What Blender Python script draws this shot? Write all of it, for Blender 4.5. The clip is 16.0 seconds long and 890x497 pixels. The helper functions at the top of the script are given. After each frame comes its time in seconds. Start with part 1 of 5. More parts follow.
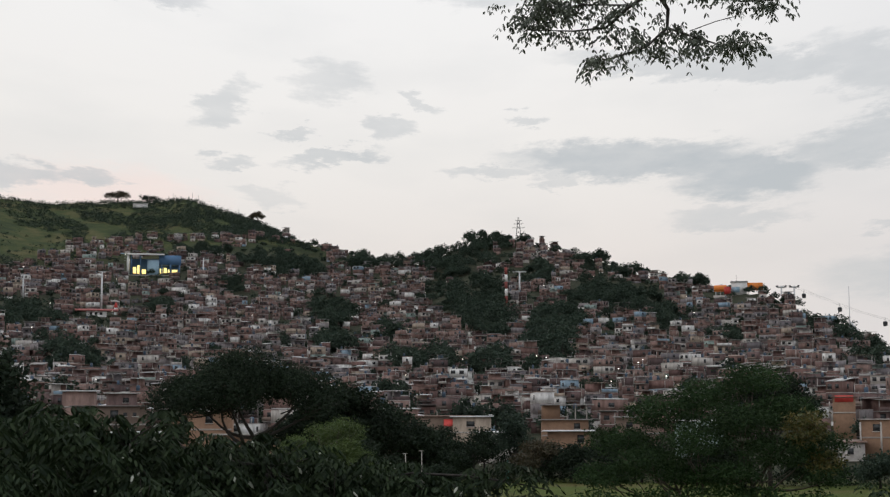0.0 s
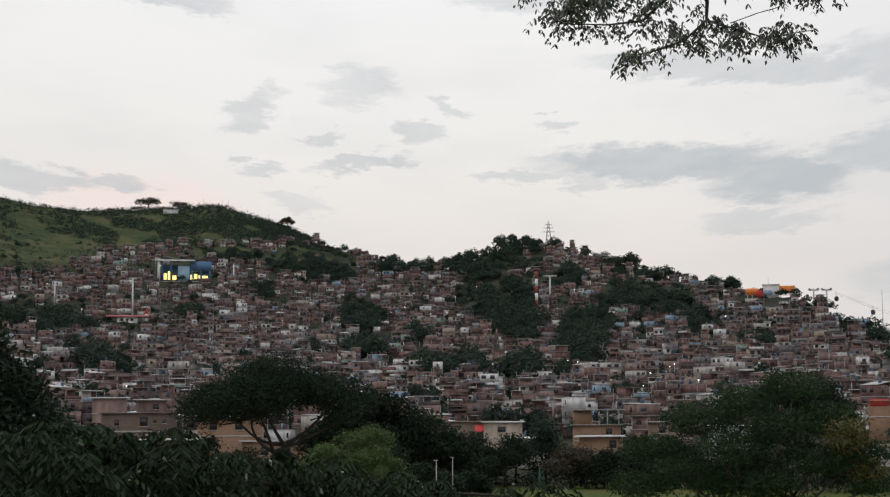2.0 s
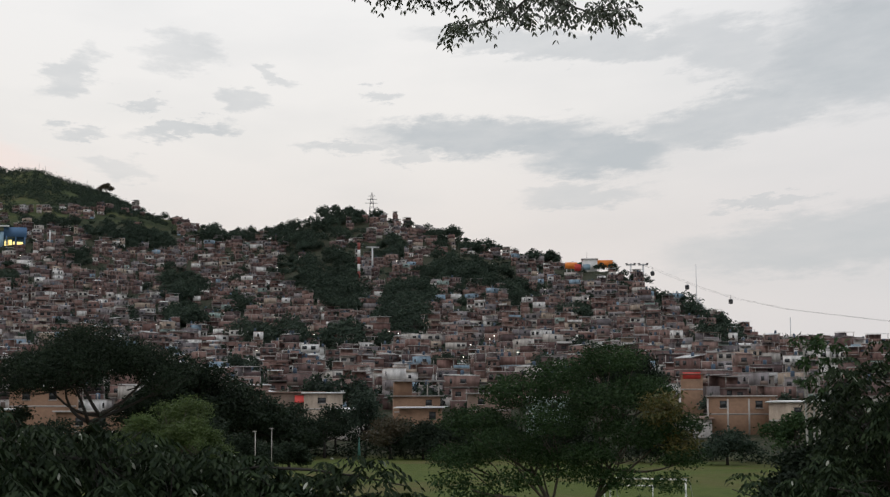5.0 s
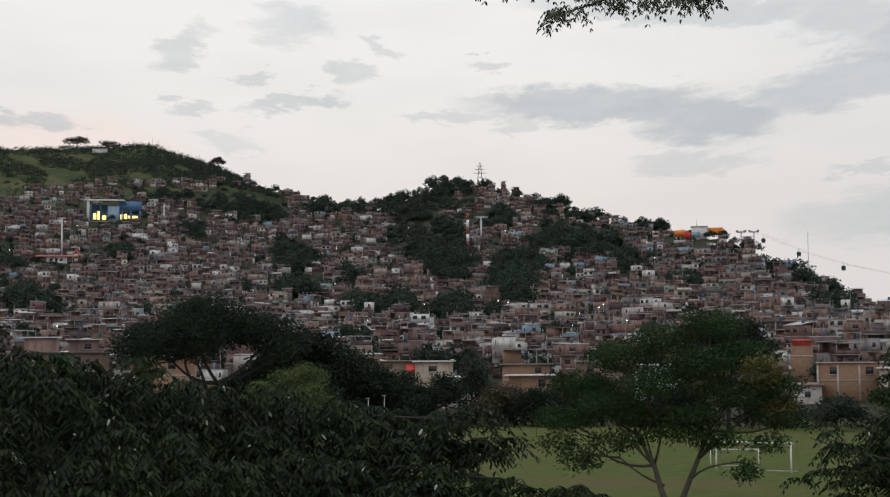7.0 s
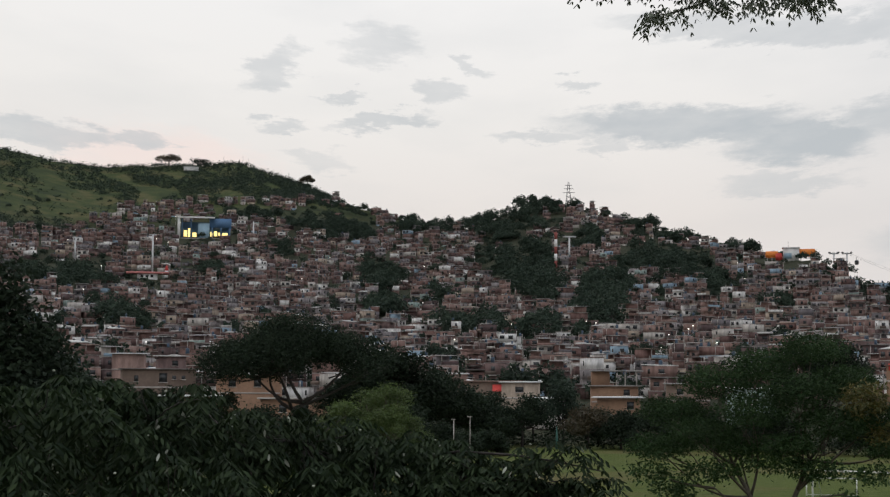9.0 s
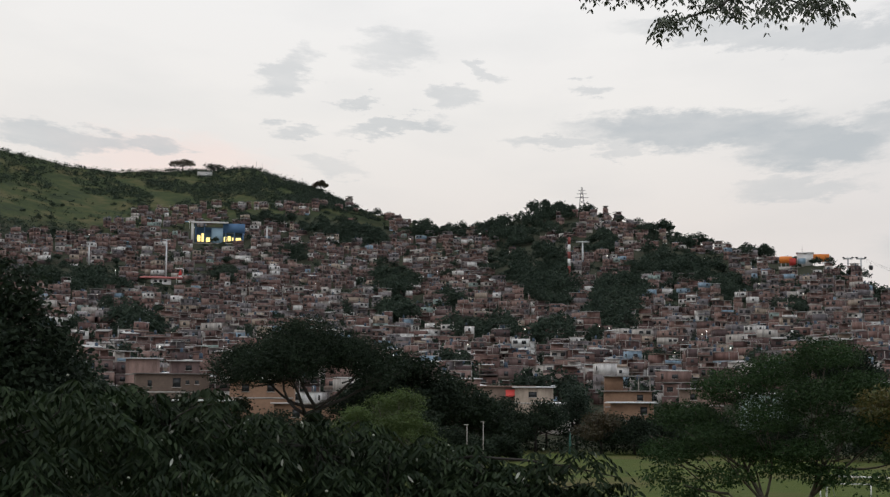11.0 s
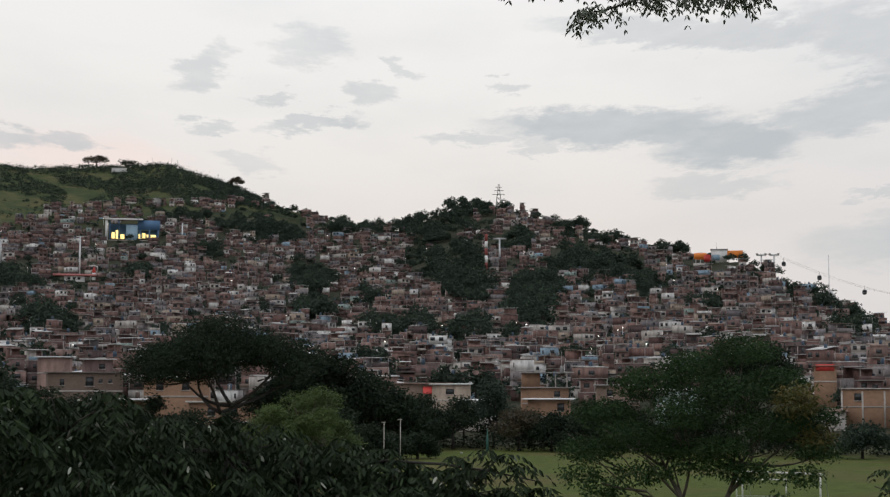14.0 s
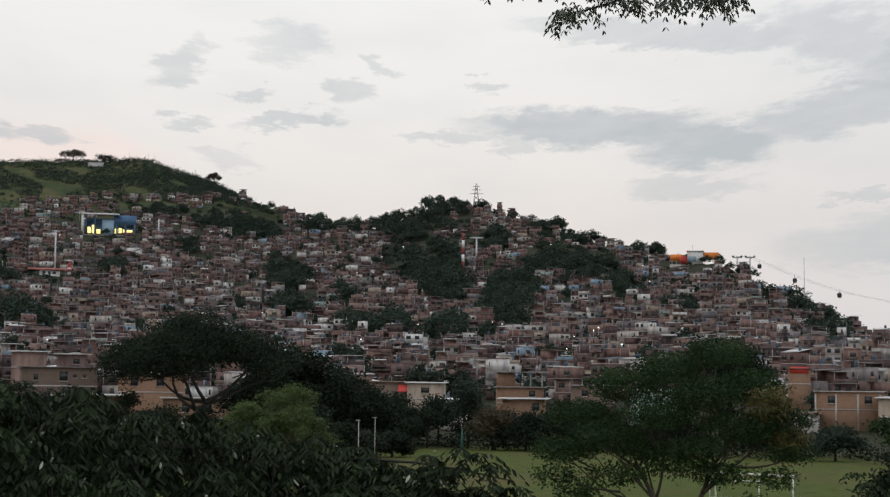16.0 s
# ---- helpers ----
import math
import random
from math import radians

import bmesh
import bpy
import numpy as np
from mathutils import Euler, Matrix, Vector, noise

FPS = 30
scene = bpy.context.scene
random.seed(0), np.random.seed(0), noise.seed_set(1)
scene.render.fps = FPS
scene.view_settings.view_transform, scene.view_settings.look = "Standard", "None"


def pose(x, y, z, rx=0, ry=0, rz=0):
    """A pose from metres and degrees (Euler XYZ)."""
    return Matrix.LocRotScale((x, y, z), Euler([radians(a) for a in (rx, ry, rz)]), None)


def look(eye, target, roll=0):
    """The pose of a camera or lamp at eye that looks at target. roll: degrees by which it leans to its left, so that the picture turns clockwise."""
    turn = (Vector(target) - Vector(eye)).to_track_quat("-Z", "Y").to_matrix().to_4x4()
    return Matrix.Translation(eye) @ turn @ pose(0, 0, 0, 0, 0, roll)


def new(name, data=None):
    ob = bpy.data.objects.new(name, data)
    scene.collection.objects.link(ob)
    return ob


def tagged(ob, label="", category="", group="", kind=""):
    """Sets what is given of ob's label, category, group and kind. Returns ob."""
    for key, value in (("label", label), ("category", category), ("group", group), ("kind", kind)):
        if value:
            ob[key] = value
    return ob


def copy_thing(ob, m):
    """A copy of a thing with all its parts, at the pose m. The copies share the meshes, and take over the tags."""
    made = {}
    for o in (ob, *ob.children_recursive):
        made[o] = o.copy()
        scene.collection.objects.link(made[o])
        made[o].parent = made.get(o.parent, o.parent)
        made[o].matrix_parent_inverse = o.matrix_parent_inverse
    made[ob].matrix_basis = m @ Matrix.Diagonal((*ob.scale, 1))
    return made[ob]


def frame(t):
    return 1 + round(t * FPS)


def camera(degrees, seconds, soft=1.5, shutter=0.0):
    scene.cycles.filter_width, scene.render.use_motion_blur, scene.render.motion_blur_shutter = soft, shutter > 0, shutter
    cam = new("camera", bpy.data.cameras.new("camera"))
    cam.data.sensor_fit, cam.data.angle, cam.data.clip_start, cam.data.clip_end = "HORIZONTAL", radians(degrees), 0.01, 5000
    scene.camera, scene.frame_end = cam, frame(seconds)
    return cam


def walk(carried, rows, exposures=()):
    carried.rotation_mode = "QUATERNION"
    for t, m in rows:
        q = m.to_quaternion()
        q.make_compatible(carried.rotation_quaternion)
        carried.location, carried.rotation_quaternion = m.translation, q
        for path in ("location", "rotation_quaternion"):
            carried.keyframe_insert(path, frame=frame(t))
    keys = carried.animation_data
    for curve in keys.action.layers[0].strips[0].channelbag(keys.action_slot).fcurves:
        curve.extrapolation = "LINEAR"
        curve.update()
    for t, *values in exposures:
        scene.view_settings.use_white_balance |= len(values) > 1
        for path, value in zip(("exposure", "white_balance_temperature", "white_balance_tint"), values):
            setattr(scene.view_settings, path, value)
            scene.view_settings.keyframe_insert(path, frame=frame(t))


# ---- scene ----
# One dusk view over a playing field to a hillside of brick houses.
# Places are given on a chart, as bearing and elevation in degrees and distance in metres, seen from the viewpoint;
# the chart is DEPTH times shorter along y than the place itself.
DEPTH = 2.061
EYE_Z = 8.0
cam = camera(31.36, 16.0, soft=1.3)
PATH = [
    (0, 0.00, -1.86, 7.79, 96.598, 0.187, 0.148),
    (0.5, -0.02, -1.84, 7.79, 96.526, 0.271, -0.481),
    (1, 0.00, -0.94, 7.89, 96.661, 0.551, 0.051),
    (1.5, -0.00, 0.00, 8.00, 96.541, 0.603, 1.016),
    (2, -0.00, 0.00, 8.00, 96.770, 0.368, 1.260),
    (2.5, -0.00, 0.00, 8.00, 96.465, 0.288, 1.186),
    (3, -0.02, 1.01, 8.11, 96.481, 0.481, 1.152),
    (3.5, 0.02, 2.03, 8.21, 95.973, 0.387, -0.541),
    (4, 0.12, 2.04, 8.20, 95.689, -0.061, -3.347),
    (4.2, 0.16, 2.04, 8.20, 95.736, -0.164, -4.562),
    (6.3, -0.26, -2.77, 7.75, 95.175, 0.267, -5.394),
    (6.5, -0.20, -2.77, 7.76, 94.895, 0.378, -4.083),
    (7, -0.06, -2.77, 7.78, 94.616, 0.424, -1.225),
    (7.5, -0.01, -1.87, 7.84, 94.820, -0.605, -0.175),
    (8, 0.01, -0.99, 7.91, 95.006, -0.616, 0.699),
    (8.5, -0.00, 0.00, 8.00, 95.084, -0.490, 1.216),
    (9, -0.00, 0.00, 8.00, 95.312, -0.282, 1.900),
    (9.5, -0.00, 0.00, 8.00, 95.032, 0.051, 2.414),
    (9.7, -0.00, 0.00, 8.00, 95.030, 0.006, 1.886),
    (11.8, -0.00, 0.00, 8.00, 95.838, -0.511, 2.607),
    (12, -0.00, 0.00, 8.00, 95.877, -0.563, 1.999),
    (12.5, -0.00, 0.00, 8.00, 95.719, -0.594, 0.907),
    (13, -0.00, 0.00, 8.00, 95.616, -0.162, 0.532),
    (13.5, 0.00, 0.99, 8.10, 95.666, 0.020, -0.182),
    (14, 0.01, 1.00, 8.09, 95.384, -0.015, -0.598),
    (14.5, 0.02, 1.00, 8.09, 95.378, -0.054, -0.981),
    (15, 0.01, 1.00, 8.09, 95.229, 0.001, -0.477),
    (15.5, 0.00, 0.98, 8.09, 95.242, -0.249, -0.287),
    (16, 0.03, 0.99, 8.09, 95.341, -0.598, -1.490),
]
walk(cam, [(t, pose(x, y, z, rx, ry, rz)) for t, x, y, z, rx, ry, rz in PATH])


# ---- light ----
def at(az, el, r):
    a = radians(az)
    return Vector((r * math.sin(a), DEPTH * r * math.cos(a), EYE_Z + r * math.tan(radians(el))))


def true_bearing(az):
    """The bearing in the place of a bearing on the chart."""
    a = radians(az)
    return math.degrees(math.atan2(math.sin(a), DEPTH * math.cos(a)))


class Nodes:
    """Small helper to write node trees as expressions."""

    def __init__(self, tree):
        self.t = tree
        tree.nodes.clear()

    def n(self, kind, inputs=(), **props):
        node = self.t.nodes.new(kind)
        for k, v in props.items():
            setattr(node, k, v)
        items = inputs.items() if isinstance(inputs, dict) else enumerate(inputs)
        for k, v in items:
            if v is None:
                continue
            if isinstance(v, bpy.types.NodeSocket):
                self.t.links.new(v, node.inputs[k])
            else:
                node.inputs[k].default_value = v
        return node

    def m(self, op, a, b=None, c=None, clamp=False):
        return self.n("ShaderNodeMath", (a, b, c), operation=op, use_clamp=clamp).outputs[0]

    def mix(self, f, a, b, blend="MIX"):
        node = self.n("ShaderNodeMix", data_type="RGBA", blend_type=blend)
        for k, v in ((0, f), (6, a), (7, b)):
            if isinstance(v, bpy.types.NodeSocket):
                self.t.links.new(v, node.inputs[k])
            else:
                node.inputs[k].default_value = (*v, 1) if isinstance(v, tuple) and len(v) == 3 else v
        return node.outputs[2]

    def ramp(self, f, stops, interp="LINEAR"):
        node = self.n("ShaderNodeValToRGB", (f,))
        cr = node.color_ramp
        cr.interpolation = interp
        while len(cr.elements) < len(stops):
            cr.elements.new(0.5)
        for e, (p, c) in zip(cr.elements, stops):
            e.position = p
            e.color = (*c, 1) if len(c) == 3 else c
        return node.outputs[0]

    def noise(self, vec, scale, detail=4.0, rough=0.55, dist=0.0):
        return self.n("ShaderNodeTexNoise", {"Vector": vec, "Scale": scale, "Detail": detail, "Roughness": rough, "Distortion": dist}).outputs[0]


# Clouds: bearing, elevation, half width, half height, slope, weight.
CLOUDS = [
    (13.5, 19.0, 10.0, 1.5, -0.06, 0.85), (21.5, 17.3, 5.5, 1.7, -0.05, 0.85), (30.5, 18.6, 8.0, 1.7, 0.14, 0.7), (39.0, 21.5, 9.0, 4.2, 0.10, 0.85),
    (19.5, 24.4, 12.0, 1.1, -0.14, 0.55), (29.5, 22.8, 4.5, 2.0, -0.30, 0.5), (2.0, 31.0, 8.0, 1.8, -0.05, 0.5), (-24.0, 28.7, 7.0, 0.9, -0.05, 0.55),
    (-9.0, 24.6, 3.2, 1.5, 0.05, 0.42), (-16.7, 22.4, 2.2, 1.5, 0.55, 0.5), (-8.8, 19.6, 5.0, 0.6, 0.10, 0.6), (-16.4, 18.7, 2.0, 0.55, 0.05, 0.55),
    (-4.6, 21.7, 1.8, 0.8, 0.0, 0.5), (5.6, 22.2, 1.3, 0.5, 0.1, 0.5), (3.3, 18.7, 3.4, 0.55, 0.0, 0.5), (8.2, 17.9, 1.8, 0.5, 0.0, 0.45),
    (-31.0, 16.5, 5.5, 0.9, 0.0, 0.62), (-25.4, 17.0, 2.4, 0.6, 0.05, 0.6), (-11.5, 21.0, 1.6, 0.5, 0.2, 0.5), (-2.0, 23.4, 1.6, 0.6, -0.3, 0.45), (-13.0, 16.6, 2.5, 0.9, 0.0, 0.35), (20.5, 14.6, 5.0, 0.9, -0.03, 0.45), (31.5, 13.0, 3.2, 0.45, 0.0, 0.5), (37.0, 10.2, 12.0, 2.2, 0.02, 0.6),
]
world = bpy.data.worlds.new("dusk_sky")
scene.world = world
world.use_nodes = True
w = Nodes(world.node_tree)
ray = w.n("ShaderNodeTexCoord").outputs["Generated"]
flatter = w.n("ShaderNodeVectorMath", (ray, (1.0, 1.0 / DEPTH, 1.0)), operation="MULTIPLY").outputs[0]
sep = w.n("ShaderNodeSeparateXYZ", (w.n("ShaderNodeVectorMath", (flatter,), operation="NORMALIZE").outputs[0],))
vx, vy, vz = sep.outputs
azim = w.m("MULTIPLY", w.m("ARCTAN2", vx, vy), 57.29578)
elev = w.m("MULTIPLY", w.m("ARCSINE", vz), 57.29578)
# ragged edges: the angles are pushed about by noise before the cloud shapes are read
flat = w.n("ShaderNodeCombineXYZ", (w.m("MULTIPLY", azim, 0.035), w.m("MULTIPLY", elev, 0.11), 0.0)).outputs[0]
wob = w.m("SUBTRACT", w.noise(flat, 6.0, 8.0, 0.62), 0.5)
wob2 = w.m("SUBTRACT", w.noise(w.n("ShaderNodeVectorMath", (flat, (7.3, 2.1, 5.0)), operation="ADD").outputs[0], 10.0, 7.0, 0.65), 0.5)
az2 = w.m("ADD", azim, w.m("MULTIPLY", wob, 8.0))
el2 = w.m("ADD", elev, w.m("MULTIPLY", wob2, 3.4))
cover = None
for ca, ce, wa, we, sl, wt in CLOUDS:
    da = w.m("SUBTRACT", az2, ca)
    de = w.m("SUBTRACT", w.m("SUBTRACT", el2, ce), w.m("MULTIPLY", da, sl))
    q = w.m("ADD", w.m("POWER", w.m("MULTIPLY", da, 1 / wa), 2.0), w.m("POWER", w.m("MULTIPLY", de, 1 / we), 2.0))
    v = w.m("MULTIPLY", w.n("ShaderNodeMapRange", {"Value": q, 1: 1.25, 2: 0.25, 3: 0.0, 4: 1.0}, interpolation_type="SMOOTHSTEP").outputs[0], wt)
    cover = v if cover is None else w.m("MAXIMUM", cover, v)
texture = w.noise(flat, 9.0, 8.0, 0.6)
veil = w.n("ShaderNodeMapRange", {"Value": w.noise(flat, 1.7, 5.0, 0.5), 1: 0.45, 2: 0.75, 3: 0.0, 4: 0.22}).outputs[0]
cover = w.m("ADD", w.m("MULTIPLY", cover, w.m("ADD", 0.62, w.m("MULTIPLY", texture, 0.75))), veil, clamp=True)
clear = w.ramp(w.m("MULTIPLY", elev, 1 / 60.0, clamp=True), [(0.0, (0.69, 0.65, 0.655)), (0.2, (0.755, 0.70, 0.68)), (0.33, (0.83, 0.80, 0.78)), (0.55, (0.885, 0.88, 0.885)), (1.0, (0.82, 0.85, 0.90))])
# duller and bluer away from the sunset
east = w.n("ShaderNodeMapRange", {"Value": azim, 1: 8.0, 2: 50.0, 3: 0.0, 4: 0.42}, interpolation_type="SMOOTHSTEP").outputs[0]
clear = w.mix(east, clear, (0.60, 0.63, 0.69))
# rosy glow where the sun went down behind the hill
gq = w.m("ADD", w.m("POWER", w.m("MULTIPLY", w.m("ADD", az2, 24.0), 1 / 9.0), 2.0), w.m("POWER", w.m("MULTIPLY", w.m("SUBTRACT", el2, 15.8), 1 / 2.6), 2.0))
glow = w.m("MULTIPLY", w.n("ShaderNodeMapRange", {"Value": gq, 1: 1.0, 2: 0.0, 3: 0.0, 4: 1.0}, interpolation_type="SMOOTHSTEP").outputs[0], 0.55)
clear = w.mix(glow, clear, (0.93, 0.73, 0.68))
gq2 = w.m("ADD", w.m("POWER", w.m("MULTIPLY", w.m("SUBTRACT", az2, 44.0), 1 / 5.0), 2.0), w.m("POWER", w.m("MULTIPLY", w.m("SUBTRACT", el2, 5.6), 1 / 1.5), 2.0))
glow2 = w.m("MULTIPLY", w.n("ShaderNodeMapRange", {"Value": gq2, 1: 1.0, 2: 0.0, 3: 0.0, 4: 1.0}, interpolation_type="SMOOTHSTEP").outputs[0], 0.8)
sky = w.mix(cover, clear, (0.495, 0.52, 0.55))
sky = w.mix(glow2, sky, (0.9, 0.52, 0.45))
nishita = w.n("ShaderNodeTexSky", sky_type="NISHITA", sun_disc=False, sun_elevation=radians(4), sun_rotation=radians(-75)).outputs[0]
bg1 = w.n("ShaderNodeBackground", (sky, 1.0))
bg2 = w.n("ShaderNodeBackground", (nishita, 0.02))
both = w.n("ShaderNodeAddShader", (bg1.outputs[0], bg2.outputs[0]))
w.n("ShaderNodeOutputWorld", (both.outputs[0],))

sun_data = bpy.data.lights.new("sun", "SUN")
sun_data.energy, sun_data.angle, sun_data.color = 0.25, radians(30), (1.0, 0.93, 0.88)
sun = new("sun", sun_data)
sun.matrix_world = look((-300, 300, 500), (0, 250, 0))


# ---- materials ----
def material(name, rough=0.85, spec=0.3):
    mt = bpy.data.materials.new(name)
    mt.use_nodes = True
    k = Nodes(mt.node_tree)
    bsdf = k.n("ShaderNodeBsdfPrincipled", {"Roughness": rough, "Specular IOR Level": spec})
    k.n("ShaderNodeOutputMaterial", (bsdf.outputs[0],))
    return mt, k, bsdf


def place_coords(k):
    return k.n("ShaderNodeNewGeometry").outputs["Position"]


def chance(k, island):
    if island:
        return k.n("ShaderNodeNewGeometry").outputs["Random Per Island"]
    return k.n("ShaderNodeObjectInfo").outputs["Random"]


def relief(k, bsdf, height, strength, dist):
    b = k.n("ShaderNodeBump", {"Height": height, "Strength": strength, "Distance": dist})
    k.t.links.new(b.outputs[0], bsdf.inputs["Normal"])


def plain(name, c, rough=0.8, var=0.25, scale=1.5, island=False, spec=0.3, metal=0.0, spread=0.25):
    """A weathered single-colour surface with grain, stains and a shade of its own for each piece."""
    mt, k, bsdf = material(name, rough, spec)
    pos = place_coords(k)
    big, fine = k.noise(pos, scale, 5.0), k.noise(pos, scale * 9, 4.0)
    f = k.m("ADD", k.m("MULTIPLY", big, 0.65), k.m("MULTIPLY", fine, 0.35))
    dark, light = tuple(v * (1 - var) for v in c), tuple(min(1, v * (1 + var)) for v in c)
    col = k.ramp(f, [(0.3, dark), (0.7, light)])
    shade = k.m("ADD", 1 - spread, k.m("MULTIPLY", chance(k, island), 2 * spread))
    col = k.mix(1.0, col, k.n("ShaderNodeCombineColor", (shade, shade, shade)).outputs[0], "MULTIPLY")
    k.t.links.new(col, bsdf.inputs["Base Color"])
    bsdf.inputs["Metallic"].default_value = metal
    relief(k, bsdf, fine, 0.3, 0.05)
    return mt


def choice(name, stops, rough, island, scale=0.8, streak=0.35):
    """A surface whose colour is one of several, by piece, with stains that run down it."""
    mt, k, bsdf = material(name, rough, 0.2)
    pos = place_coords(k)
    col = k.ramp(chance(k, island), stops, "CONSTANT")
    stain = k.noise(k.n("ShaderNodeMapping", {"Vector": pos, "Scale": (1.0, 1.0, 0.35)}).outputs[0], scale, 6.0, 0.6)
    grain = k.noise(pos, 5.0, 4.0)
    f = k.n("ShaderNodeMapRange", {"Value": stain, 1: 0.35, 2: 0.65, 3: 1 - streak, 4: 1 + streak * 0.5}).outputs[0]
    f = k.m("MULTIPLY", f, k.m("ADD", 0.8, k.m("MULTIPLY", grain, 0.4)))
    col = k.mix(1.0, col, k.n("ShaderNodeCombineColor", (f, f, f)).outputs[0], "MULTIPLY")
    k.t.links.new(col, bsdf.inputs["Base Color"])
    relief(k, bsdf, grain, 0.4, 0.04)
    return mt


def foliage(name, c1, c2, c3=None, rough=0.55, gloss=0.3):
    """Leaves: each one has a shade between two greens, with larger patches of light and dark growth."""
    mt, k, bsdf = material(name, rough, gloss)
    pos = place_coords(k)
    col = k.mix(chance(k, True), (*c1, 1), (*c2, 1))
    patch = k.n("ShaderNodeMapRange", {"Value": k.noise(pos, 0.45, 3.0), 1: 0.3, 2: 0.7, 3: 0.65, 4: 1.3}).outputs[0]
    col = k.mix(1.0, col, k.n("ShaderNodeCombineColor", (patch, patch, patch)).outputs[0], "MULTIPLY")
    one = k.m("ADD", 0.82, k.m("MULTIPLY", k.n("ShaderNodeObjectInfo").outputs["Random"], 0.36))
    col = k.mix(1.0, col, k.n("ShaderNodeCombineColor", (one, one, one)).outputs[0], "MULTIPLY")
    # c3: pale colour given to a few leaves picked at random
    if c3:
        col = k.mix(k.m("GREATER_THAN", chance(k, True), 0.9955), col, (*c3, 1))
    k.t.links.new(col, bsdf.inputs["Base Color"])
    thin = k.n("ShaderNodeBsdfTranslucent", (col,))
    both_sides = k.n("ShaderNodeMixShader", (0.18, bsdf.outputs[0], thin.outputs[0]))
    out = next(x for x in k.t.nodes if x.type == "OUTPUT_MATERIAL")
    k.t.links.new(both_sides.outputs[0], out.inputs[0])
    return mt


def lit(name, c, power):
    mt, k, bsdf = material(name, 0.5)
    bsdf.inputs["Base Color"].default_value = (*c, 1)
    bsdf.inputs["Emission Color"].default_value = (*c, 1)
    bsdf.inputs["Emission Strength"].default_value = power
    return mt


# Wall colours hold some extra blue that stands for haze over the hill.
BRICKS = [(0.0, (0.204, 0.126, 0.113)), (0.12, (0.145, 0.093, 0.087)), (0.24, (0.247, 0.161, 0.142)), (0.38, (0.170, 0.118, 0.113)), (0.49, (0.116, 0.083, 0.083)), (0.58, (0.281, 0.192, 0.169)),
          (0.68, (0.291, 0.266, 0.273)), (0.75, (0.184, 0.169, 0.180)), (0.81, (0.720, 0.710, 0.700)), (0.875, (0.500, 0.470, 0.440)), (0.92, (0.407, 0.335, 0.273)), (0.96, (0.262, 0.364, 0.458)), (0.982, (0.301, 0.384, 0.360))]
SHEETS = [(0.0, (0.34, 0.33, 0.32)), (0.25, (0.19, 0.17, 0.16)), (0.44, (0.55, 0.55, 0.54)), (0.58, (0.24, 0.165, 0.135)), (0.74, (0.30, 0.285, 0.275)), (0.89, (0.70, 0.71, 0.72))]
